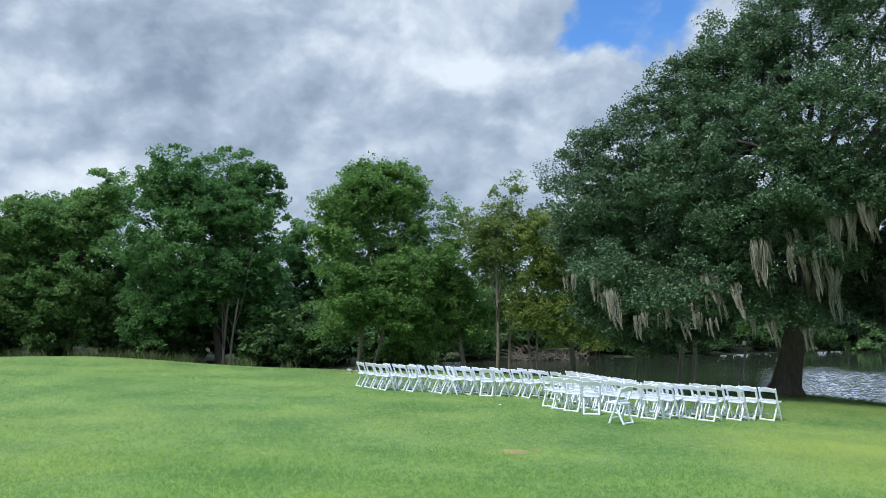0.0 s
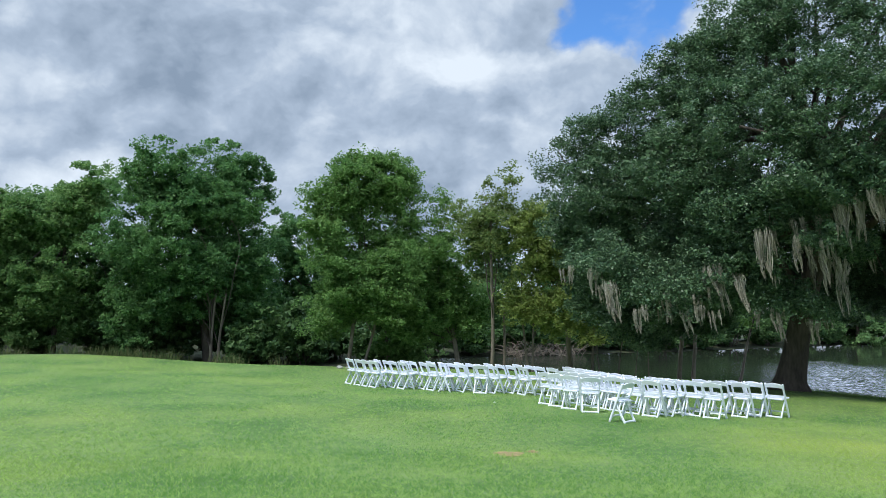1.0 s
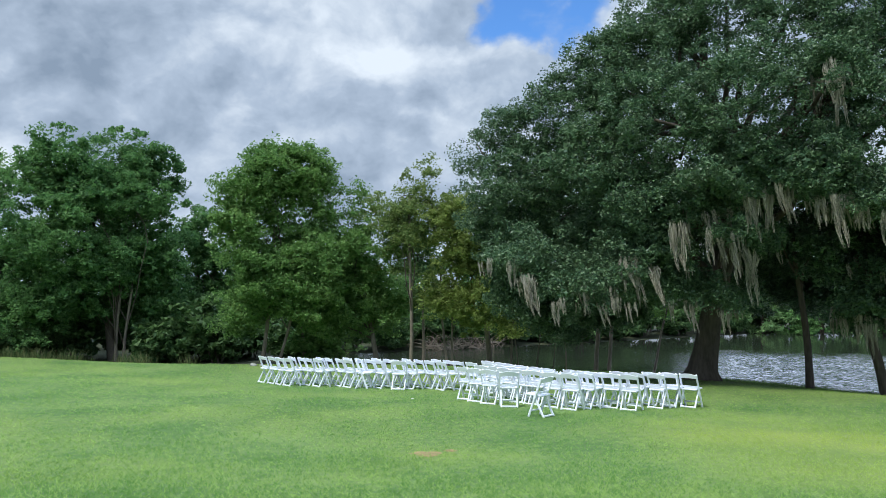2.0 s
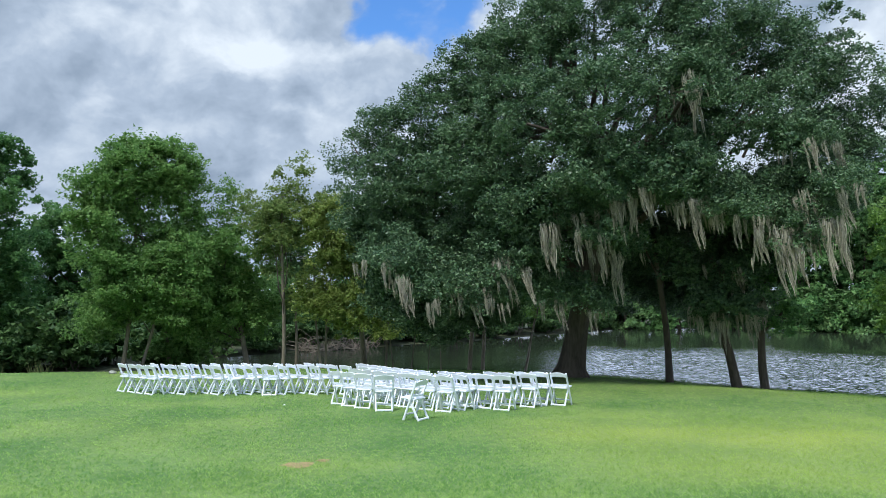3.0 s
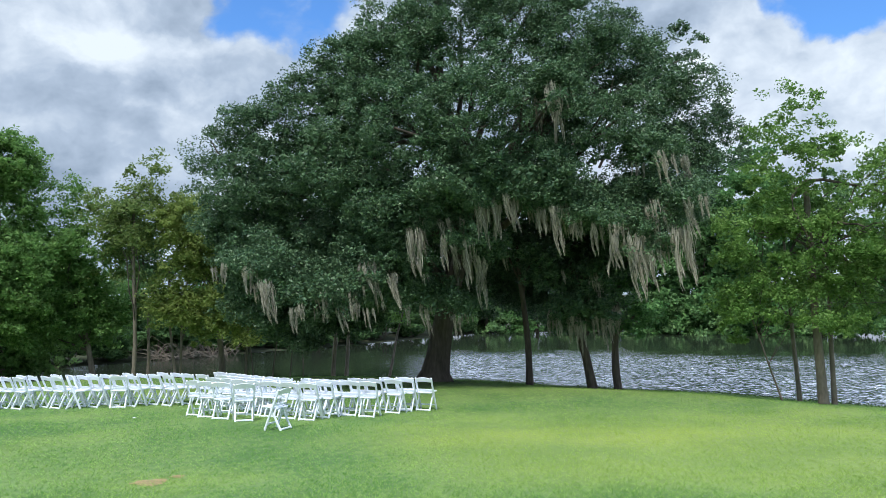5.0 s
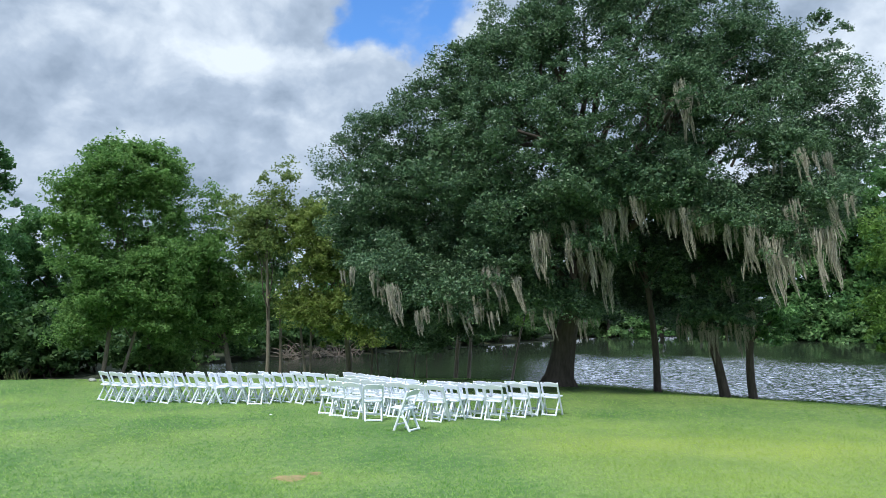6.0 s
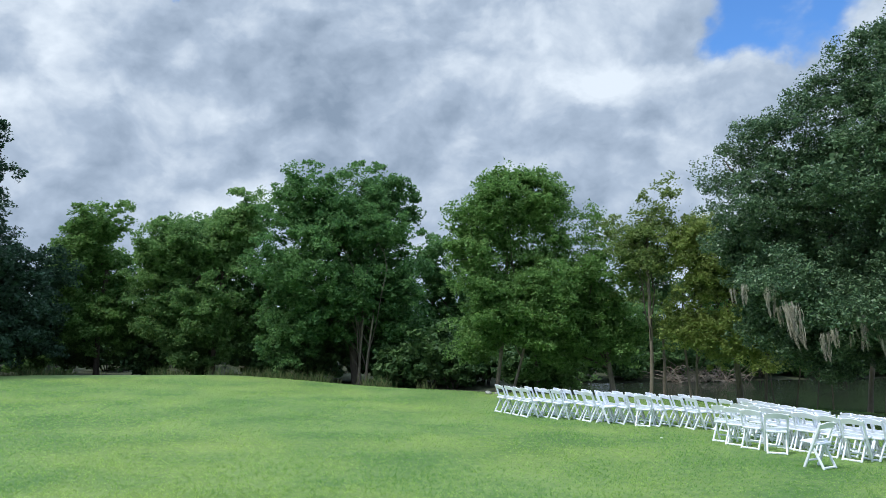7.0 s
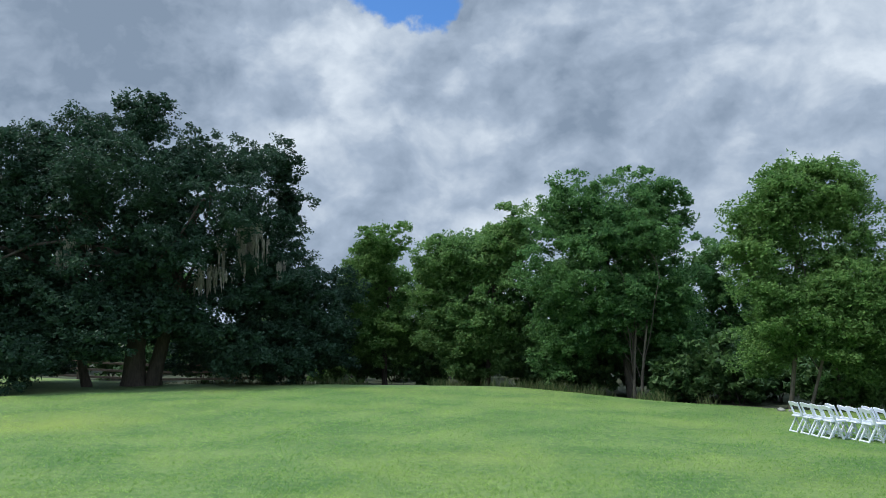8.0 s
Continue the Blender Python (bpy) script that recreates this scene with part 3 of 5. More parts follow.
OAK_LOBES = turned([
    (-7.64, -2.37, 6.55, 1.06, 0.9, 1.32), (-6.76, -2.91, 7.5, 1.06, 0.9, 0.89), (-5.02, -3.62, 8.0, 1.1, 0.93, 0.98), (-3.67, -3.55, 9.37, 1.09, 0.93, 1.01),
    (-2.34, -3.06, 10.53, 1.19, 1.01, 1.19), (-0.44, -2.77, 11.12, 1.54, 1.31, 1.37), (1.67, -2.47, 11.35, 1.57, 1.33, 1.39), (3.35, -2.86, 10.45, 1.47, 1.25, 1.38),
    (4.89, -2.75, 9.92, 1.23, 1.04, 1.23), (6.34, -2.32, 9.66, 0.99, 0.84, 1.35), (6.91, -2.61, 8.16, 1.08, 0.92, 1.17), (7.64, -2.3, 7.0, 1.01, 0.86, 1.1),
    (6.25, -3.0, 6.38, 1.32, 1.12, 0.88), (4.26, -4.01, 7.39, 1.49, 1.27, 1.16), (2.27, -4.61, 7.62, 1.59, 1.35, 1.27), (0.2, -4.88, 7.6, 1.56, 1.33, 1.41),
    (-1.87, -4.75, 7.35, 1.58, 1.34, 1.42), (-3.92, -4.07, 6.21, 1.81, 1.54, 1.32), (-6.24, -2.85, 5.75, 1.77, 1.5, 1.41), (-7.91, -1.49, 4.84, 1.14, 0.97, 1.14),
    (-6.19, -1.61, 3.89, 1.58, 1.34, 1.3), (-4.16, -2.72, 4.16, 1.57, 1.33, 1.22), (-2.28, -4.07, 5.03, 1.63, 1.39, 1.14), (-0.14, -4.7, 5.56, 1.58, 1.34, 0.95),
    (1.92, -4.57, 5.71, 1.59, 1.35, 0.88), (3.62, -3.65, 4.99, 1.34, 1.14, 0.67), (-2.8, -2.42, 3.46, 1.05, 0.89, 0.88), (-5.67, -0.62, 2.43, 1.15, 0.98, 0.86),
    (-4.2, -0.33, 1.84, 0.96, 0.81, 0.67), (-7.11, -0.97, 3.0, 0.77, 0.65, 0.77), (0.49, -0.58, 13.4, 3.0, 2.55, 1.4), (5.39, -3.01, 5.2, 1.22, 1.04, 0.78),
    (-5.0, 1.5, 6.2, 2.6, 2.0, 2.6), (-1.5, 2.0, 9.5, 2.3, 1.6, 1.8), (3.4, 2.0, 9.3, 2.0, 1.5, 1.6), (6.3, 1.2, 7.6, 1.8, 1.4, 1.4), (1.0, 1.5, 6.9, 3.2, 2.2, 1.3),
    (-4.0, 1.5, 3.6, 2.0, 1.5, 1.6), (5.2, 1.0, 5.6, 2.0, 1.6, 1.1)], 27.3)
OAK_MOSS = [
    (8.08, 23.06, 3.15, 1.22), (8.76, 22.8, 2.9, 0.98), (9.22, 22.6, 4.04, 1.54), (10.98, 21.75, 4.75, 1.3), (10.54, 21.98, 3.7, 1.22), (11.62, 21.39, 4.98, 0.98), (12.37, 20.93, 4.64, 0.81),
    (12.77, 20.67, 4.63, 1.22), (13.54, 20.13, 4.2, 0.81), (13.97, 19.81, 4.19, 0.98), (14.45, 19.43, 3.78, 1.63), (14.68, 19.25, 3.38, 1.14), (15.49, 18.54, 4.75, 0.98), (15.31, 18.7, 3.98, 1.71),
    (15.01, 18.96, 5.96, 0.98), (12.69, 20.73, 7.98, 1.54), (7.32, 23.33, 1.94, 0.73), (5.41, 23.86, 2.6, 1.3), (6.1, 23.69, 1.96, 0.81), (8.08, 23.06, 1.94, 0.65), (11.45, 22.6, 3.3, 1.38), (9.9, 23.4, 1.92, 0.81), (10.9, 23.3, 1.7, 0.73),
    (6.9, 23.4, 2.3, 0.7), (7.7, 23.3, 2.4, 0.8), (4.9, 24.2, 3.1, 0.9), (10.1, 22.4, 4.4, 1.0), (11.3, 21.6, 4.9, 1.1), (13.2, 20.5, 4.5, 0.9), (14.9, 19.2, 4.6, 1.2)]
OAK_BASE = at(12.45, 25.5)
OAK_LOBES += [(x - 0.38 - OAK_BASE[0], y - 0.7 - OAK_BASE[1], z + 0.42, 0.62, 0.5, 0.34) for x, y, z, length in OAK_MOSS]
OAK_LOBES += [(x + 0.1 - OAK_BASE[0], y + 0.1 - OAK_BASE[1], z + 0.75, 0.8, 0.7, 0.5) for x, y, z, length in OAK_MOSS]
OAK_LOBES += turned([(-4.4, -3.3, 8.8, 1.0, 0.9, 0.9), (-3.0, -3.0, 10.0, 1.0, 0.9, 0.9), (-3.3, -2.0, 9.0, 1.3, 1.1, 1.1), (-4.6, -2.5, 7.9, 1.1, 1.0, 1.0), (-1.6, -2.6, 11.0, 1.0, 0.9, 0.9), (-5.8, -3.0, 7.3, 0.9, 0.8, 0.8), (-2.4, -1.0, 10.2, 1.2, 1.0, 1.0), (0.6, 2.6, 2.2, 1.3, 0.8, 0.6), (2.2, 2.6, 2.3, 1.4, 0.8, 0.7), (-1.3, 0.5, 4.6, 1.5, 1.2, 1.1), (-0.2, 2.2, 2.9, 1.3, 0.9, 0.9), (-0.8, -0.6, 5.4, 1.4, 1.0, 0.9), (-6.6, -0.8, 1.9, 0.9, 0.8, 0.9), (-5.4, -1.0, 1.4, 0.8, 0.7, 0.7), (-4.4, -1.0, 2.6, 1.0, 0.9, 0.9), (-3.2, -1.5, 2.2, 0.9, 0.8, 0.8), (-2.4, -2.2, 2.6, 0.9, 0.8, 0.7), (-7.6, -1.0, 2.6, 0.7, 0.7, 0.9), (-6.3, -1.2, 2.2, 1.0, 0.9, 0.9), (-5.0, -1.5, 2.0, 1.0, 0.9, 0.8), (-7.3, -1.2, 3.6, 1.0, 0.9, 0.9), (6.3, -2.6, 5.4, 1.3, 1.1, 0.8), (4.6, -2.0, 4.6, 1.3, 1.1, 0.7), (0.5, 1.8, 4.2, 2.2, 1.2, 1.2), (3.6, 1.8, 4.4, 2.0, 1.2, 1.2), (1.6, 2.5, 3.2, 1.6, 1.0, 0.8), (3.2, 2.4, 3.3, 1.6, 1.0, 0.8), (-1.4, 2.5, 3.2, 1.2, 1.0, 0.8), (4.9, 1.6, 3.6, 1.2, 1.0, 0.8), (-1.2, -3.6, 9.1, 1.2, 1.0, 1.3), (1.0, -3.8, 9.4, 1.1, 1.0, 1.4), (3.1, -3.6, 9.0, 1.2, 1.0, 1.4), (-3.2, -3.9, 7.9, 1.1, 1.0, 1.2), (5.2, -3.2, 8.5, 1.1, 1.0, 1.3)], 27.3)
oak, oak_clumps = tree("live_oak", OAK_BASE, OAK_LOBES, [(0.40, 6.5, 1.3, -0.9, -1.45, -0.1)], LEAF_OAK, BARK, 3400, 29, 0.079, 0.48,
                       "huge live oak draped with grey moss beside the lake", seed=3, flare=2.1, fork=0.45, twigs=3, limbs=34, shell=0.72, swell=0.95, rag=2.6, inner=70000, tufts=9, inner_top=6.7)
moss(oak, [(x - 0.42, y - 0.80, z, length) for x, y, z, length in OAK_MOSS], 8)

# slim trees along the bank
dark_lobes = turned([(0.0, -0.55, 3.97, 1.11, 0.83, 0.92), (-0.55, 0.0, 2.9, 0.92, 0.69, 0.92), (0.5, 0.51, 2.53, 1.01, 0.76, 0.83), (-0.93, -0.16, 1.82, 0.65, 0.48, 0.6), (0.3, 0.18, 1.64, 0.74, 0.55, 0.5),
    (-1.2, -0.3, 3.4, 0.9, 0.7, 0.9), (-0.4, -0.6, 2.1, 0.8, 0.6, 0.5), (0.9, -0.5, 3.3, 0.9, 0.7, 0.8), (0.0, 0.4, 4.6, 1.4, 1.0, 0.9)], 36.7)
dark_lobes += [(x - 15.3 - 0.15, y - 22.5 - 0.25, z + 0.38, 0.5, 0.45, 0.3) for x, y, z in ((14.32, 22.16, 1.67), (14.52, 22.01, 1.49), (15.14, 21.56, 1.67), (15.34, 21.41, 1.84), (14.89, 21.75, 2.88), (14.8, 21.9, 2.2))]
bank_a, _ = tree("bank_tree", at(14.2, 24.5), turned([(-0.4, 0, 5.0, 1.5, 1.3, 1.0), (0.4, 0, 4.0, 1.0, 0.8, 0.8)], 30), (0.12, 5.0, -0.3, 0.0), LEAF_OAK, BARK, 100, 26, 0.10, 0.42,
                 "slim dark tree standing at the water's edge", seed=20, flare=1.2, group="trees on the bank", twigs=3)
bank_b, _ = tree("bank_tree", at(15.3, 22.5), dark_lobes, (0.15, 4.0, -0.55, 0.25), LEAF_OAK, BARK, 230, 26, 0.10, 0.36,
                 "slim dark tree leaning at the water's edge with hanging moss", seed=21, flare=1.2, group="trees on the bank", twigs=3)
moss(bank_b, [(14.32, 22.16, 1.67, 1.07), (14.52, 22.01, 1.49, 1.07), (15.14, 21.56, 1.67, 1.07), (15.34, 21.41, 1.84, 0.89), (14.89, 21.75, 2.88, 1.07)], 10)
tree("bank_tree", at(16.0, 22.1), turned([(0.3, 0, 2.2, 0.6, 0.5, 0.9), (0.0, 0.2, 3.4, 0.8, 0.7, 0.8), (0.5, 0, 1.5, 0.4, 0.4, 0.6)], 36.7), (0.13, 3.6, 0.1, 0.2), LEAF_DEEP, BARK, 60, 26, 0.09, 0.3,
     "slim tree with a green creeper at the water's edge", seed=22, flare=1.2, group="trees on the bank", twigs=3)
right_tree, _ = tree("bank_tree", at(18.26, 16.3), turned([
    (-0.76, -0.48, 7.11, 0.96, 0.72, 0.7), (-0.11, 0.0, 6.36, 0.83, 0.62, 0.66), (0.73, 0.46, 5.84, 0.91, 0.69, 0.75), (-1.23, -0.19, 5.38, 0.75, 0.56, 0.83), (-0.43, 0.33, 4.73, 1.33, 1.0, 0.91),
    (-1.69, -0.5, 4.02, 1.0, 0.75, 0.91), (0.06, 0.0, 3.51, 1.33, 1.0, 1.0), (-2.15, 0.42, 2.8, 0.83, 0.62, 0.83), (-1.33, -0.25, 2.19, 1.0, 0.75, 0.83), (-2.33, 0.15, 1.73, 0.6, 0.45, 0.75),
    (0.14, -0.5, 2.04, 1.0, 0.75, 0.75), (1.23, 0.0, 3.9, 1.16, 0.87, 1.16), (1.3, 0.5, 2.47, 1.0, 0.75, 1.0), (2.6, 0, 4.4, 1.5, 1.2, 1.6), (2.6, 0.4, 6.2, 1.2, 1.0, 0.9), (2.8, 0.4, 2.4, 1.2, 1.0, 1.0)], 51.4),
    [(0.13, 6.0, -0.3, 0.1, 0.35, 0.45), (0.07, 4.5, 0.3, 0.3, 0.6, 0.3), (0.065, 4.5, -0.1, 0.3, 0.7, 1.5), (0.03, 2.2, -0.6, 0.5, -0.2, 1.2)], LEAF_FRESH, BARK_PALE, 330, 24, 0.09, 0.42,
    "airy green tree with pale trunks at the water's edge", seed=31, flare=1.2, group="trees on the bank", twigs=3)

# the second big oak across the lawn
oak2, _ = tree("live_oak", at(-30.38, 26.9), turned([
    (-0.08, -0.83, 12.0, 1.67, 1.25, 1.34), (-2.21, 0.0, 11.3, 1.67, 1.25, 1.25), (-4.23, 0.83, 10.7, 1.67, 1.25, 1.25), (-6.31, -0.56, 9.5, 2.23, 1.67, 1.95), (2.22, 0.42, 11.0, 1.67, 1.25, 1.34),
    (4.55, -0.77, 10.3, 1.53, 1.15, 1.39), (6.41, 0.0, 10.5, 0.97, 0.73, 1.15), (6.98, 0.49, 8.8, 0.97, 0.73, 1.39), (-0.94, -1.8, 9.0, 3.06, 2.3, 1.95), (-3.66, -0.7, 7.86, 2.78, 2.09, 2.23),
    (2.8, -2.0, 8.2, 3.06, 2.3, 2.2), (5.42, -0.5, 7.1, 2.0, 1.67, 1.7), (-2.66, -1.0, 5.13, 3.34, 2.5, 1.95), (0.62, -2.2, 5.9, 2.5, 1.88, 1.5), (4.95, -0.8, 4.4, 3.0, 2.3, 2.0),
    (7.32, -0.6, 3.13, 2.37, 1.77, 2.5), (-2.6, -1.8, 2.63, 2.6, 2.0, 1.5), (-5.2, -0.6, 3.12, 2.5, 1.88, 2.23), (2.6, -1.9, 2.6, 1.7, 1.3, 1.2), (5.26, -1.2, 1.6, 2.5, 1.88, 1.35), (-7.2, -1.25, 4.53, 2.5, 1.88, 3.34),
    (6.8, -1.5, 1.2, 2.2, 1.5, 1.3), (8.8, -0.5, 2.0, 1.6, 1.4, 1.8), (4.2, -2.6, 1.3, 1.6, 1.2, 1.1), (-4.8, -2.4, 1.3, 2.2, 1.5, 1.1), (-7.5, -2.4, 1.6, 2.2, 1.5, 1.5), (9.4, 0.5, 3.6, 1.4, 1.2, 2.2),
    (-9.5, 0, 6, 3, 3, 3.4), (0.0, -1.8, 3.9, 1.8, 1.2, 1.0), (1.5, -1.8, 3.5, 1.4, 1.0, 0.9), (-0.9, -1.8, 3.6, 1.3, 1.0, 0.9), (0.0, 2.8, 3.6, 4.0, 1.4, 1.8), (-5.0, 2.8, 3.4, 3.0, 1.4, 1.7), (0, 2.5, 8, 5, 2, 3.4), (6.5, 2.5, 4.5, 3, 2, 3.5), (-5.5, 2.5, 7, 4, 2, 3.6), (0.4, -2.4, 3.0, 1.9, 1.1, 0.8), (-1.6, -2.6, 2.0, 1.5, 1.0, 1.0), (3.0, 3.6, 1.4, 2.6, 1.2, 1.3), (-4.5, 4.0, 1.4, 2.8, 1.2, 1.3)], -51.7),
    [(0.5, 6.0, -0.2, 0.1, 0.0, 0.0), (0.36, 5.5, 0.9, 0.4, 0.5, 0.6), (0.2, 3.5, -1.0, -0.5, -1.3, -1.4)], LEAF_OAK_SHADE, BARK, 1900, 24, 0.145, 0.62,
    "broad live oak hung with moss at the lawn's edge, leaves toned dark for shade", seed=5, flare=1.4, fork=0.4, twigs=3, inner=26000)
moss(oak2, [(-26.06, 26.95, 5.05, 1.8), (-25.73, 27.3, 4.81, 1.41), (-25.5, 27.53, 6.31, 1.54), (-24.73, 28.29, 6.33, 1.8), (-24.65, 28.37, 7.09, 2.31), 
            (-29.5, 22.66, 6.09, 1.28), (-29.66, 22.42, 5.61, 1.03), (-23.63, 29.3, 5.35, 1.03)], 11, (-1.0, 0.6), 4)

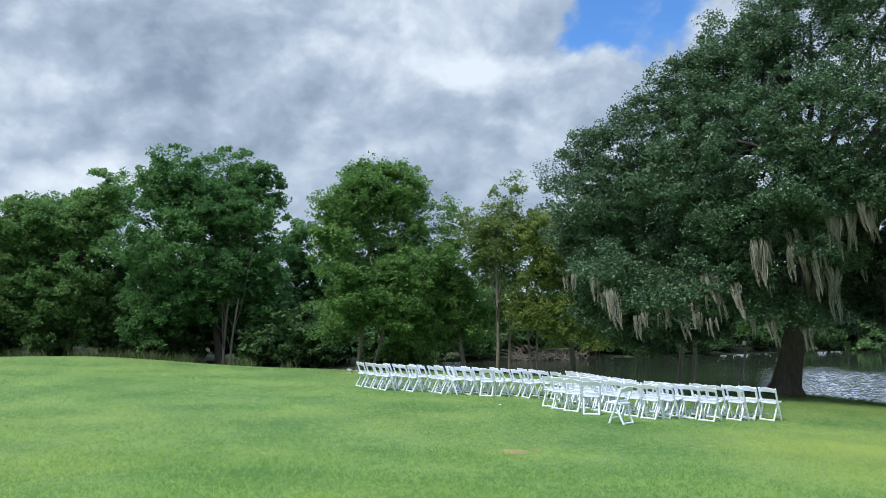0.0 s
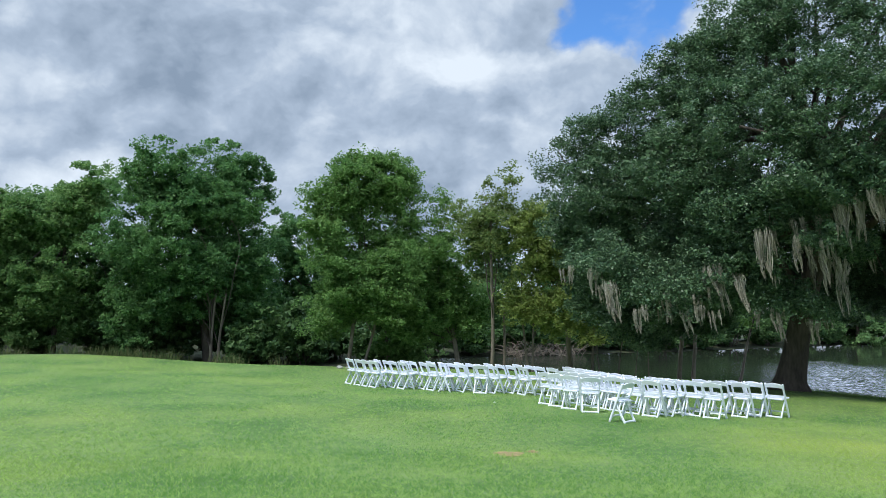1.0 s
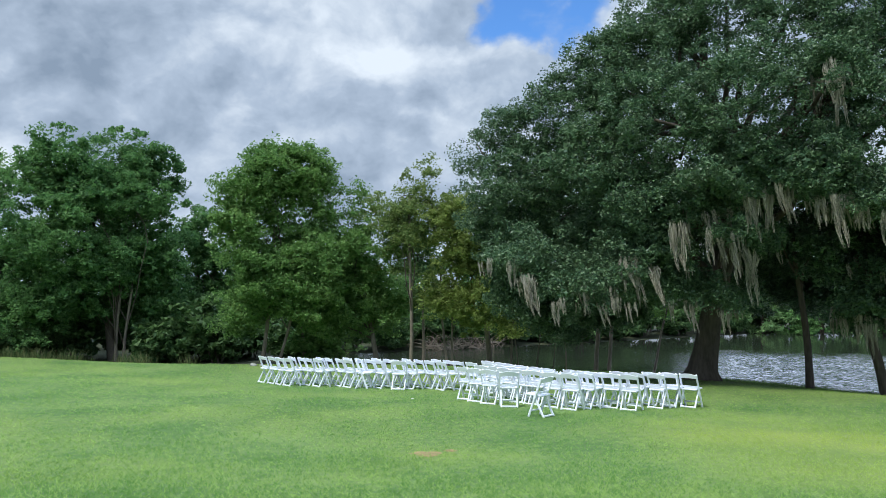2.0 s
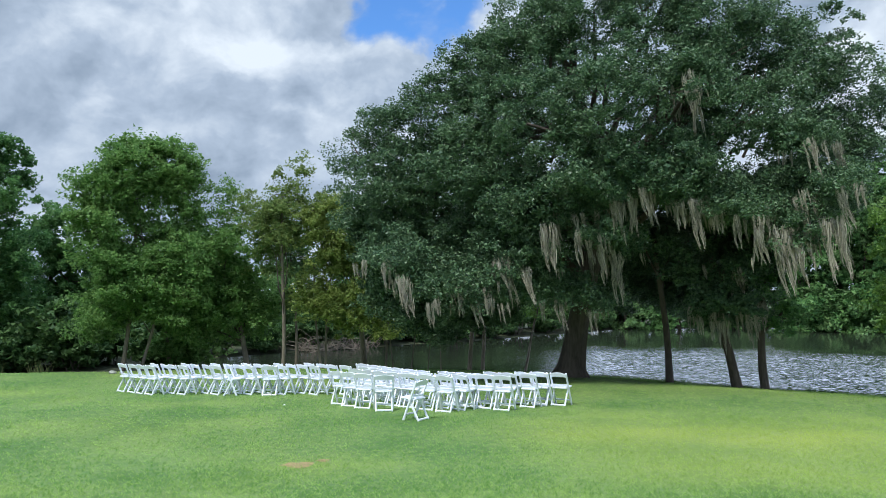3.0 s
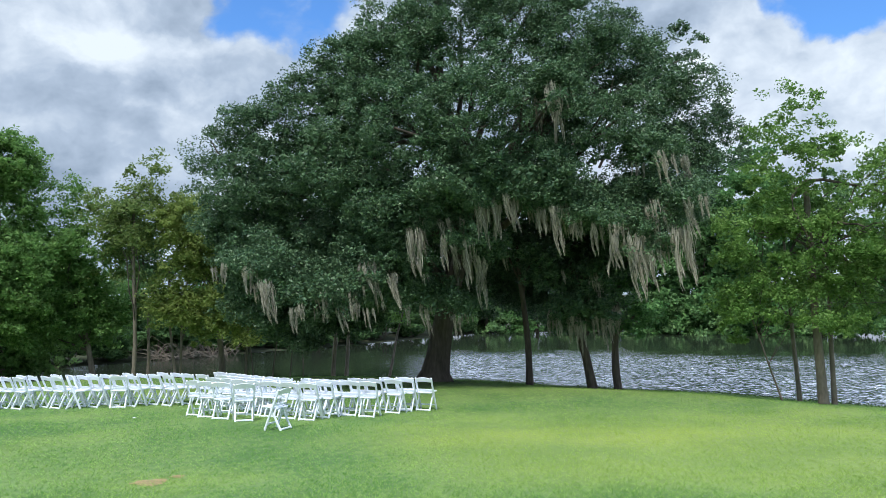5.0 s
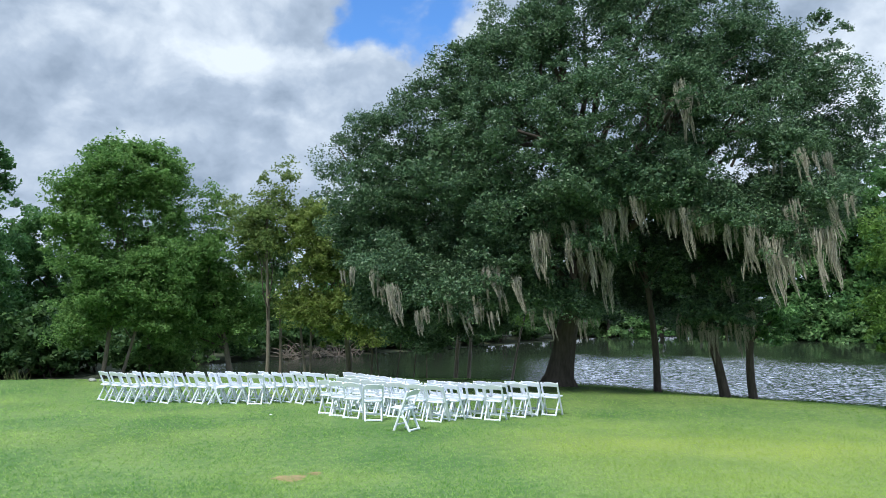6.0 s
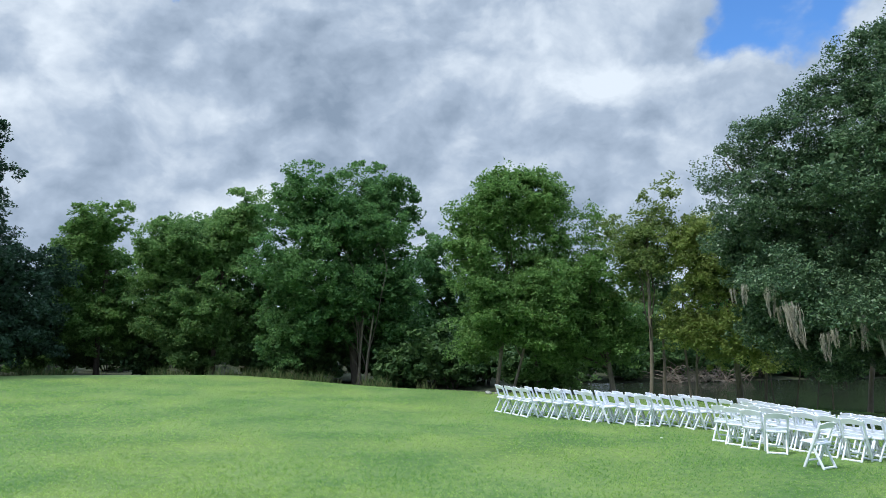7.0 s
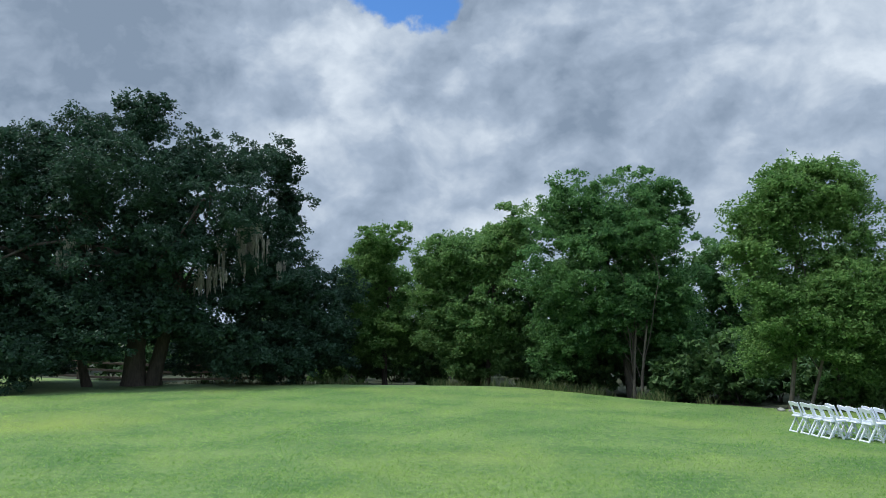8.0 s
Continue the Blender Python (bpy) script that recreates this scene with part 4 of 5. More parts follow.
# the wood behind the lawn
WOOD = [
    ("tall broad woodland tree with deep green rounded crown", (-10.70, 37.5), -15.9, LEAF_DEEP, BARK_PALE, 3200, 0.17,
     [(0.075, 3.2, 0.1, 0.0, 0.75, -1.6), (0.07, 3.2, 0.25, 0.0, 1.05, -1.6), (0.2, 7.0, -0.6, 0.0, 0.0, 0.6)],
     [(-2.18, -0.7, 8.63, 1.41, 1.06, 1.18), (0.93, 0.0, 8.96, 1.63, 1.23, 1.07), (2.09, 0.54, 7.91, 1.07, 0.8, 1.18), (-3.26, -0.25, 7.35, 0.99, 0.74, 1.13), (-0.33, 0.63, 6.83, 2.54, 1.9, 1.55), (-2.32, -1.2, 5.12, 2.4, 1.8, 1.83),
      (1.07, 0.0, 4.14, 2.4, 1.8, 1.97), (-1.47, 1.34, 2.47, 2.68, 2.01, 1.69), (1.42, 0.6, 1.42, 1.83, 1.37, 1.41), (-3.37, 0.35, 3.24, 1.41, 1.06, 1.69), (-2.92, -0.78, 1.27, 1.55, 1.16, 1.27),
      (0.9, -1.7, 3.6, 1.7, 1.1, 1.3), (-0.7, -1.8, 3.2, 1.6, 1.0, 1.6), (2.2, -1.2, 2.4, 1.3, 1.0, 1.5), (-1.2, -1.2, 6.6, 1.8, 1.2, 1.5), (0.8, -1.2, 6.4, 1.8, 1.2, 1.5)]),
    ("dense green woodland tree merging with its neighbours", (-17.97, 37.96), -25.3, LEAF_DULL, BARK, 2400, 0.17, [(0.14, 5.5, 0.2, 0.0, 0, 0)],
     [(1.42, -0.64, 7.46, 1.27, 0.96, 1.09), (0.45, 0.0, 6.0, 1.52, 1.14, 1.52), (-1.04, 0.83, 6.19, 1.67, 1.25, 1.21), (-2.1, -0.38, 5.86, 1.52, 1.14, 1.37), (-2.74, 0.42, 4.22, 1.67, 1.25, 1.82), (0.03, -1.06, 4.05, 2.12, 1.59, 1.82),
      (-1.6, 0.0, 2.38, 2.43, 1.82, 1.82), (1.51, 0.99, 1.73, 1.97, 1.48, 1.67), (-0.33, -0.46, 0.91, 1.82, 1.37, 1.09), (3.2, 0.6, 4.2, 1.5, 1.2, 1.8), (3.0, 0.6, 1.7, 1.5, 1.2, 1.5)]),
    ("bright mid-green tree with feathery top behind the chairs", (-3.54, 32.81), -6.2, LEAF_MID, BARK_PALE, 2300, 0.14, [(0.08, 6.5, 0.3, 0.0, 0.0, 0.2), (0.06, 5.0, 1.0, 0.1, 0.6, 0.2)],
     [(-0.05, -0.54, 7.35, 0.95, 0.8, 0.85), (1.4, 0.0, 7.0, 1.1, 0.86, 0.85), (2.5, 0.26, 7.1, 0.52, 0.39, 0.8), (-0.67, -0.27, 6.24, 1.07, 0.8, 0.95), (1.16, 0.42, 5.68, 1.67, 1.25, 1.43), (-0.82, -0.66, 4.45, 1.31, 0.98, 1.38),
      (1.56, 0.0, 3.54, 1.79, 1.34, 1.43), (-0.19, 0.72, 2.33, 1.43, 1.07, 1.24), (2.06, -0.3, 1.77, 1.19, 0.89, 1.19), (-0.9, 0.4, 1.2, 0.83, 0.63, 0.7), (0.3, -0.9, 2.8, 1.1, 0.8, 1.1), (1.6, -0.9, 2.2, 1.1, 0.8, 1.1), (2.2, -0.8, 3.6, 1.0, 0.8, 1.0),
      (0.0, 0, 8.25, 0.4, 0.35, 0.35), (0.55, 0, 7.9, 0.3, 0.3, 0.4), (1.1, 0, 7.95, 0.2, 0.2, 0.45), (1.55, 0, 8.25, 0.14, 0.14, 0.6), (2.1, 0, 7.8, 0.2, 0.2, 0.4), (2.65, 0.2, 8.1, 0.14, 0.14, 0.6)]),
    ("low spreading green tree leaning behind the chairs", (0.51, 33.5), 0.9, LEAF_MID, BARK_PALE, 850, 0.14, [(0.11, 4.0, -0.8, 0.0, 0.5, 0.0)],
     [(-0.11, -0.61, 4.07, 1.21, 0.91, 1.09), (-0.38, 0.0, 5.9, 0.63, 0.47, 0.87), (0.51, 0.67, 2.39, 1.33, 1.0, 1.21), (-0.92, -0.33, 1.29, 1.33, 1.0, 1.02), (0.77, 0.24, 1.15, 0.9, 0.7, 0.6), (-1.07, -0.48, 3.33, 0.97, 0.73, 1.21)]),
    ("thin sparse tree with forked pale trunk and olive leaves", (2.2, 31.9), 3.6, LEAF_OLIVE, BARK_PALE, 260, 0.13, [(0.075, 6.6, 0.2, 0.0, 0.05, 0)],
     [(0.3, -0.38, 6.86, 0.76, 0.57, 0.58), (0.75, 0.0, 6.05, 0.81, 0.6, 0.49), (-0.75, 0.38, 5.54, 0.76, 0.57, 0.72), (-0.07, -0.24, 4.76, 0.94, 0.71, 0.85), (-0.46, 0.22, 3.75, 0.9, 0.67, 0.78)]),
    ("open yellow-green tree with several thin stems", (4.61, 31.67), 8.3, LEAF_YELLOW, BARK_PALE, 900, 0.13, [(0.05, 4.0, -0.2, 0.0, -0.85, 0.8), (0.05, 3.6, 0.3, 0.0, -0.7, 0.8), (0.12, 4.5, 0.0, 0.0, 0.85, 0.9), (0.05, 3.4, 0.4, 0.0, 1.6, 0.4)],
     [(-1.03, -0.46, 5.07, 0.93, 0.69, 0.93), (-0.45, 0.0, 3.81, 1.04, 0.78, 1.04), (0.68, 0.46, 4.16, 0.93, 0.69, 0.93), (0.34, -0.26, 2.11, 1.04, 0.78, 0.9), (-1.24, 0.15, 2.43, 0.6, 0.45, 0.9), (1.47, -0.37, 2.24, 0.74, 0.56, 1.2), (-0.24, 0.0, 5.77, 0.65, 0.49, 0.51), (-0.2, 0.0, 1.4, 0.8, 0.6, 0.7), (1.6, -0.4, 1.4, 0.7, 0.5, 0.8), (2.2, -0.4, 3.2, 0.7, 0.5, 1.0)]),
    ("shadowed green tree deep in the wood", (-8.11, 43.25), -10.6, LEAF_DEEP, BARK, 900, 0.18, [(0.12, 4.5, 0.0, 0.0, 0, 0)],
     [(-0.01, -0.6, 5.83, 1.21, 0.91, 1.14), (0.2, 0.0, 3.49, 1.43, 1.07, 1.91), (-0.04, 0.87, 0.99, 1.75, 1.31, 1.59), (1.17, -0.32, 1.63, 1.27, 0.95, 1.59), (2.6, -0.3, 2.2, 1.4, 1.2, 2.2), (-1.6, -1, 3.0, 1.4, 1.2, 2.2)]),
    ("tall yellowish-green tree at the wood's corner", (-24.37, 38.2), -34.3, LEAF_MID, BARK, 1500, 0.18, [(0.15, 6.0, 0.2, 0.0, 0, 0)],
     [(0.0, -0.81, 7.24, 1.62, 1.21, 1.31), (-0.92, 0.0, 5.36, 1.55, 1.17, 1.55), (0.79, 0.93, 4.43, 1.86, 1.4, 1.86), (-0.6, -0.5, 1.97, 2.02, 1.51, 1.71), (2.02, 0.43, 1.96, 1.71, 1.28, 1.55), (-1.83, -0.62, 3.2, 1.24, 0.93, 1.86)]),
    ("dense green tree with several rounded tops", (-19.9, 39.74), -28.0, LEAF_DEEP, BARK, 2400, 0.18, [(0.15, 6.0, 0.5, 0.0, 0, 0)],
     [(-0.31, -0.79, 6.04, 1.58, 1.18, 1.27), (-1.53, 0.0, 4.22, 1.82, 1.37, 1.82), (0.13, 0.91, 3.16, 1.82, 1.37, 1.82), (1.82, -0.38, 6.48, 1.52, 1.14, 1.37), (3.04, 0.27, 7.53, 1.09, 0.82, 1.09), (1.79, -0.91, 4.35, 1.82, 1.37, 1.82),
      (2.06, 0.0, 1.65, 1.82, 1.37, 1.52), (3.84, 0.76, 1.35, 1.52, 1.14, 1.37), (-0.35, -0.46, 1.36, 1.82, 1.37, 1.37)]),
]
for k, (label, (x, y), az, lm, bark, clumps, size, stems, lobes) in enumerate(WOOD):
    tree("woodland_tree", at(x, y), turned(filled(lobes), az), stems, lm, bark, int(clumps * 0.29), 25, size * 0.78, 0.52, label, seed=60 + k, flare=1.2, fork=0.35, group="trees behind the lawn", twigs=3, swell=0.95, rag=3.2, inner=len(lobes) * 260 if clumps > 800 else 0)


def shrub(name, width, tall, lm, seed, label, group):
    rng = np.random.default_rng(seed)
    root = tagged(new(name), label, "bush", group)
    lobes = [(rng.uniform(-0.5, 0.5) * width, rng.uniform(-0.3, 0.3) * width, tall * rng.uniform(0.3, 0.62), width * rng.uniform(0.4, 0.6), width * 0.45, tall * rng.uniform(0.3, 0.4)) for _ in range(6)]
    stems = [limb((rng.uniform(-0.2, 0.2), rng.uniform(-0.2, 0.2), -0.2), l[:3], 0.035, 0.012, rng, 0.05, 5) for l in lobes]
    part("stem", mesh_from("stem", *joined(stems), [BARK], smooth=True), root)
    pts, _ = crown_points(lobes, int(36 * width), 6, 17, 0.42, rng, 0.3)
    part("crown", mesh_from("crown", *leaves(pts, 0.23, rng), [lm]), root)
    return root


shrubs = [shrub("shrub", 1.7, 2.3, LEAF_SHRUB_SHADE, 70, "dense green shrub under the trees, leaf colour darkened for their shade", "undergrowth shrubs"), shrub("shrub", 2.2, 2.9, LEAF_SHRUB_SHADE, 71, "dense green shrub under the trees, leaf colour darkened for their shade", "undergrowth shrubs"),
          shrub("shrub", 1.5, 1.6, LEAF_MID, 72, "low green shrub at the lawn's edge", "undergrowth shrubs")]
spots = [(-44, 36, 1), (-40, 35.5, 0), (-36.5, 36.5, 1), (-33, 38, 0), (-29, 39.5, 2), (-26.5, 39, 1), (-22, 39.5, 0), (-19.5, 39.5, 2), (-15.5, 38.5, 0), (-12.5, 38.5, 1), (-8.6, 38.5, 0), (-6.5, 37, 1), (-8.3, 36, 0), (-5.8, 35.5, 0), (-4.6, 38.5, 1), (-2.2, 36.8, 0),
         (-1.6, 34.2, 2), (-10.0, 40, 1), (-14, 41, 1), (-17, 42, 1), (-22, 43, 1), (-27, 43, 1), (-31, 42, 1), (-38, 41, 1), (-46, 40, 1), (-53, 38, 1)]
spots += [(-50 + 3.4 * k, 46.5 + 1.5 * math.sin(2.3 * k), 1) for k in range(15)] + [(-50 + 4.1 * k, 50.5 + math.sin(1.7 * k), 1) for k in range(12)]
spots += [(x, float(np.interp(x, [p[0] for p in SHORE_FAR[:6]], [p[1] for p in SHORE_FAR[:6]])) + 1.0, k % 2) for k, x in enumerate((-2.5, 0, 2.2, 4.5, 7, 9.5, 12, 14.5, 17, 20, 23, 26, 29, 32, 35.5, 39, 42.5, 46, 49.5, 53, 57, 61))]
spots += [(x, y + 3.2, 1) for x, y, kind in spots[-22::2]]
used = set()
for k, (x, y, kind) in enumerate(spots):
    m = pose(x, y, gz(x, y), 0, 0, 73 * k)
    if kind in used:
        copy_thing(shrubs[kind], m)
    else:
        shrubs[kind].matrix_basis = m
        used.add(kind)

LEAF_FAR = leaf("leaf_far_wood", (0.065, 0.145, 0.05), (0.16, 0.27, 0.1))
# far shore and the wood further back: a few kinds of tree, copied
far_kinds = []
for k in range(4):
    r2 = np.random.default_rng(300 + k)
    h = 9.5 + 1.2 * k
    lobes = [(r2.uniform(-1.6, 1.6), r2.uniform(-1, 1), h * (0.10 + 0.135 * q), 3.4 - 0.35 * q, 3 - 0.3 * q, h * 0.13) for q in range(7)]
    far, _ = tree("far_tree", (0, 0, 0), lobes, (0.2, h * 0.7, 0, 0), (LEAF_DEEP, LEAF_FAR, LEAF_DEEP, LEAF_FAR)[k], BARK, 210, 12, 0.29, 0.8,
                  "green tree on the far shore of the lake", seed=330 + k, flare=1.2, fork=0.3, group="trees on the far shore", twigs=3)
    far_kinds.append(far)
far_spots = [(68 * math.sin(radians(a)), 68 * math.cos(radians(a)), (0.72 if a < 41 else 1.2) + 0.1 * math.sin(a)) for a in (24, 28, 31.5, 35, 39, 41.2, 42.8, 44.5, 46.5, 50, 54, 58, 63, 69)]
far_spots += [(3.5, 51, 0.75), (8, 52, 0.8), (12.5, 53.5, 0.8), (17, 56, 0.85), (22, 60, 0.9), (-2, 50, 0.7), (-7, 52, 0.65), (-13, 52, 0.66), (-19, 52, 0.66), (-26, 52, 0.68), (-33, 50, 0.7), (-40, 47, 0.75), (-47, 44, 0.75), (-55, 40, 0.8), (-60, 30, 0.9), (-64, 22, 0.9), (-57, 36, 0.9), (-52, 47, 0.9), (-66, 14, 0.9)]
used = set()
for k, (x, y, s) in enumerate(far_spots):
    kind = (k * 3 + k // 4) % 4
    thing = far_kinds[kind] if kind not in used else copy_thing(far_kinds[kind], pose(0, 0, 0))
    used.add(kind)
    thing.matrix_basis = pose(x, y, gz(x, y), 0, 0, 67 * k) @ Matrix.Diagonal((s, s, s, 1))
    if y < 53 and x < 0:
        tagged(thing, "green tree standing further back in the wood", group="trees further back")

# pairs of straight stems and saplings on the bank behind the chairs
for k, (x, y, r, h, lx) in enumerate([(9.81, 32.4, 0.10, 4.2, 0.1), (10.3, 32.4, 0.085, 4.2, 0.05), (-1.9, 33.9, 0.07, 3.2, -0.5), (2.85, 33.4, 0.07, 3.0, 0.1), (11.8, 31.6, 0.06, 3.0, 0.9), (6.7, 32.6, 0.03, 2.6, -0.2), (7.3, 32.2, 0.03, 2.4, 0.2), (7.9, 32.0, 0.025, 2.6, 0.1), (8.4, 31.8, 0.03, 2.4, -0.15)]):
    tree("sapling", at(x, y), [(lx, 0, h * 0.9, 0.6, 0.5, 0.55), (lx * 0.5, 0.2, h * 0.65, 0.5, 0.4, 0.5)], (r, h, lx, 0.0), LEAF_FRESH if k > 3 else LEAF_OLIVE, BARK_PALE, 12, 22, 0.10, 0.34,
         "slim young tree on the bank behind the chairs", seed=400 + k, flare=1.1, fork=0.5, group="saplings on the bank", twigs=3)

# bleached driftwood on the far bank
dw = np.random.default_rng(77)
for k in range(5):
    root = tagged(new("driftwood"), "tangle of bleached grey branches on the far bank", "driftwood", "driftwood on the bank")
    x, y = 4.2 + 0.95 * k + dw.uniform(-0.2, 0.2), 44.6 + 0.5 * k
    root.location = (x, y, WATER)
    for _ in range(24):
        part("branch", mesh_from("branch", *limb(dw.normal(0, 0.3, 3) * [1.4, 1, 0.3], dw.normal(0, 0.7, 3) * [1.5, 0.8, 0.0] + [0, 0, dw.uniform(0.1, 0.9)], 0.02, 0.006, dw, 0.1, 5), [BARK_PALE], smooth=True), root)

# post-and-rail fence far behind the second oak
FENCE = material("weathered_fence", (0.10, 0.075, 0.055), (0.20, 0.155, 0.12), 0.85, 3.0, 20.0, 0.4, 0.01)
fence = tagged(new("fence"), "weathered post-and-rail fence behind the trees", "fence")
run = [(-46 + 3.0 * k, 25.5 + 2.65 * k) for k in range(6)]
fence.location = (*run[0], 0)
for k, (x, y) in enumerate(run):
    z = gz(x, y)
    a = Vector((x, y, z)) - fence.location
    bm_part("post", beam(a - Vector((0, 0, 0.1)), a + Vector((0, 0, 1.3)), 0.13, 0.13), FENCE, fence)
    if k:
        for h in (0.35, 0.75, 1.15):
            bm_part("rail", beam(before + Vector((0, 0, h)), a + Vector((0, 0, h)), 0.04, 0.13), FENCE, fence)
    before = a

# bare soil, a pale stone and a scrap of paper on the lawn
SOIL = material("dry_soil", (0.15, 0.14, 0.05), (0.36, 0.25, 0.125), 0.95, 5.0, 24.0, 0.6, 0.02)
sr = np.random.default_rng(5)
for x0, y0, size in ((1.22, 13.0, 0.21), (1.60, 13.25, 0.09)):
    ring = [size * (1 + 0.15 * math.sin(3 * a + size) + 0.1 * sr.standard_normal()) for a in np.linspace(0, 6.283, 28, endpoint=False)]
    pts = [(x0, y0)] + [(x0 + q * math.cos(a) * 1.1, y0 + q * math.sin(a) * 1.3) for q, a in zip(ring, np.linspace(0, 6.283, 28, endpoint=False))]
    top = [(x, y, gz(x, y) + (0.032 if k == 0 else 0.006)) for k, (x, y) in enumerate(pts)]
    tagged(new("bare_soil", mesh_from("bare_soil", top, [(0, 1 + k, 1 + (k + 1) % 28) for k in range(28)], [SOIL], smooth=True)), "worn patch of bare dry soil in the lawn", "soil", kind="structure")
STONE = material("pale_stone", (0.16, 0.17, 0.15), (0.36, 0.37, 0.34), 0.85, 5.0, 30.0, 0.5, 0.02)
for k, (x, y, s) in enumerate([(-3.62, 31.0, 0.13), (-3.3, 31.05, 0.09)]):
    bm = bmesh.new()
    bmesh.ops.create_icosphere(bm, subdivisions=3, radius=s)
    for v in bm.verts:
        v.co *= 1 + 0.35 * noise.noise(v.co * 6 + Vector((k, 0, 0)))
        v.co.z *= 0.6
    stone = tagged(new("stone", bpy.data.meshes.new("stone")), "rounded pale stone at the lawn's edge", "stone", "edge stones")
    bm.to_mesh(stone.data)
    bm.free()
    stone.data.materials.append(STONE)
    stone.location = (x, y, gz(x, y) + 0.35 * s)
scrap = bmesh.new()
bmesh.ops.create_grid(scrap, x_segments=5, y_segments=4, size=0.03)
for v in scrap.verts:
    v.co.z = 0.02 + 0.018 * noise.noise(v.co * 40)
paper = tagged(new("paper_scrap", bpy.data.meshes.new("paper_scrap")), "small crumpled white paper scrap on the grass", "litter")
scrap.to_mesh(paper.data)
scrap.free()
paper.data.materials.append(WHITE)
paper.modifiers.new("thickness", "SOLIDIFY").thickness = 0.002
paper.location = (1.5, 20.1, gz(1.5, 20.1))

# ---------------------------------------------------------------- grass
GRASS_BLADE = material("grass_blade", (0.060, 0.132, 0.032), (0.158, 0.242, 0.072), 0.8, 0.45, 6.0, 0, 0, island=0.55, spec=0.2)
# thin blades take and pass on the light as the level turf does
bt = GRASS_BLADE.node_tree
turf_colour = bt.nodes["Principled BSDF"].inputs["Base Color"].links[0].from_socket
upper, under, both = bt.nodes.new("ShaderNodeBsdfDiffuse"), bt.nodes.new("ShaderNodeBsdfTranslucent"), bt.nodes.new("ShaderNodeAddShader")
for k, (blade_side, tilt) in enumerate(((upper, 1.0), (under, -1.0))):
    level = bt.nodes.new("ShaderNodeCombineXYZ")
    level.inputs[2].default_value = tilt
    bt.links.new(level.outputs[0], blade_side.inputs["Normal"])
    bt.links.new(turf_colour, blade_side.inputs["Color"])
    bt.links.new(blade_side.outputs[0], both.inputs[k])
bt.links.new(both.outputs[0], bt.nodes["Material Output"].inputs["Surface"])
# clumps and yellower spots show clearly in short turf
for turf in (GRASS_GROUND, GRASS_BLADE):
    for node in turf.node_tree.nodes:
        if node.type == "VALTORGB":
            node.color_ramp.elements[0].position, node.color_ramp.elements[1].position = 0.39, 0.61
    # drier, yellower turf in broad drifts and in two set places
    nt = turf.node_tree
    ramp = next(q for q in nt.nodes if q.type == "VALTORGB")
    where = next(q for q in nt.nodes if q.type == "TEX_COORD").outputs["Object"]
    drift_noise = nt.nodes.new("ShaderNodeTexNoise")
    drift_noise.inputs["Scale"].default_value, drift_noise.inputs["Detail"].default_value = 0.22, 6.0
    nt.links.new(where, drift_noise.inputs["Vector"])
    total = nt.nodes.new("ShaderNodeMapRange")
    for key, value in (("From Min", 0.47), ("From Max", 0.72), ("To Min", 0.0), ("To Max", 0.30)):
        total.inputs[key].default_value = value
    nt.links.new(drift_noise.outputs["Fac"], total.inputs["Value"])
    dry_sun_amount = total.outputs[0]
    # first spot paints a sunlit patch into the lawn colour; second is yellower turf
    for spot, reach, most in (((10.4, 12.6, 0.0), 6.5, 1.4), ((-21.0, 16.7, 0.0), 4.0, 0.6)):
        gap, near = nt.nodes.new("ShaderNodeVectorMath"), nt.nodes.new("ShaderNodeMapRange")
        gap.operation = "DISTANCE"
        gap.inputs[1].default_value = spot
        nt.links.new(where, gap.inputs[0])
        nt.links.new(gap.outputs["Value"], near.inputs["Value"])
        for key, value in (("From Min", reach), ("From Max", 0.0), ("To Min", 0.0), ("To Max", most)):
            near.inputs[key].default_value = value
        weigh, grow = nt.nodes.new("ShaderNodeMath"), nt.nodes.new("ShaderNodeMath")
        weigh.operation, grow.operation, grow.use_clamp = "MULTIPLY", "ADD", True
        nt.links.new(near.outputs[0], weigh.inputs[0])
        nt.links.new(drift_noise.outputs["Fac"], weigh.inputs[1])
        nt.links.new(dry_sun_amount, grow.inputs[0])
        nt.links.new(weigh.outputs[0], grow.inputs[1])
        dry_sun_amount = grow.outputs[0]
    fade = nt.nodes.new("ShaderNodeMix")
    fade.data_type = "RGBA"
    fade.inputs["B"].default_value = (0.235, 0.282, 0.062, 1)
    nt.links.new(dry_sun_amount, fade.inputs["Factor"])
    nt.links.new(ramp.outputs[0], fade.inputs["A"])
    for link in list(ramp.outputs[0].links):
        if link.to_node != fade:
            nt.links.new(fade.outputs["Result"], link.to_socket)
gr = np.random.default_rng(12)
n = 560000
r = 5.5 + 30 * gr.random(n) ** 1.6
az = np.radians(gr.uniform(-62, 58, n))
r[:60000], az[:60000] = 9.0 * np.sqrt(gr.random(60000)), gr.uniform(-np.pi, np.pi, 60000)
px, py = r * np.sin(az), 1.0 + r * np.cos(az)
patchy = np.sin(px * 1.3 + 2 * np.sin(py * 0.7)) * np.sin(py * 1.1 + 1.5 * np.sin(px * 0.9))
edge = np.interp(px, [p[0] for p in LAWN_EDGE], [p[1] for p in LAWN_EDGE])
dsh = np.where(in_lake(px, py), -1, 1) * seg_distance(px, py, SHORE_NEAR + SHORE_FAR, True)
keep = (dsh > 0.4) & (py < edge + 0.6)
px, py, patchy, r = px[keep], py[keep], patchy[keep], r[keep]
n = len(px)
pz = ground_z(px, py)
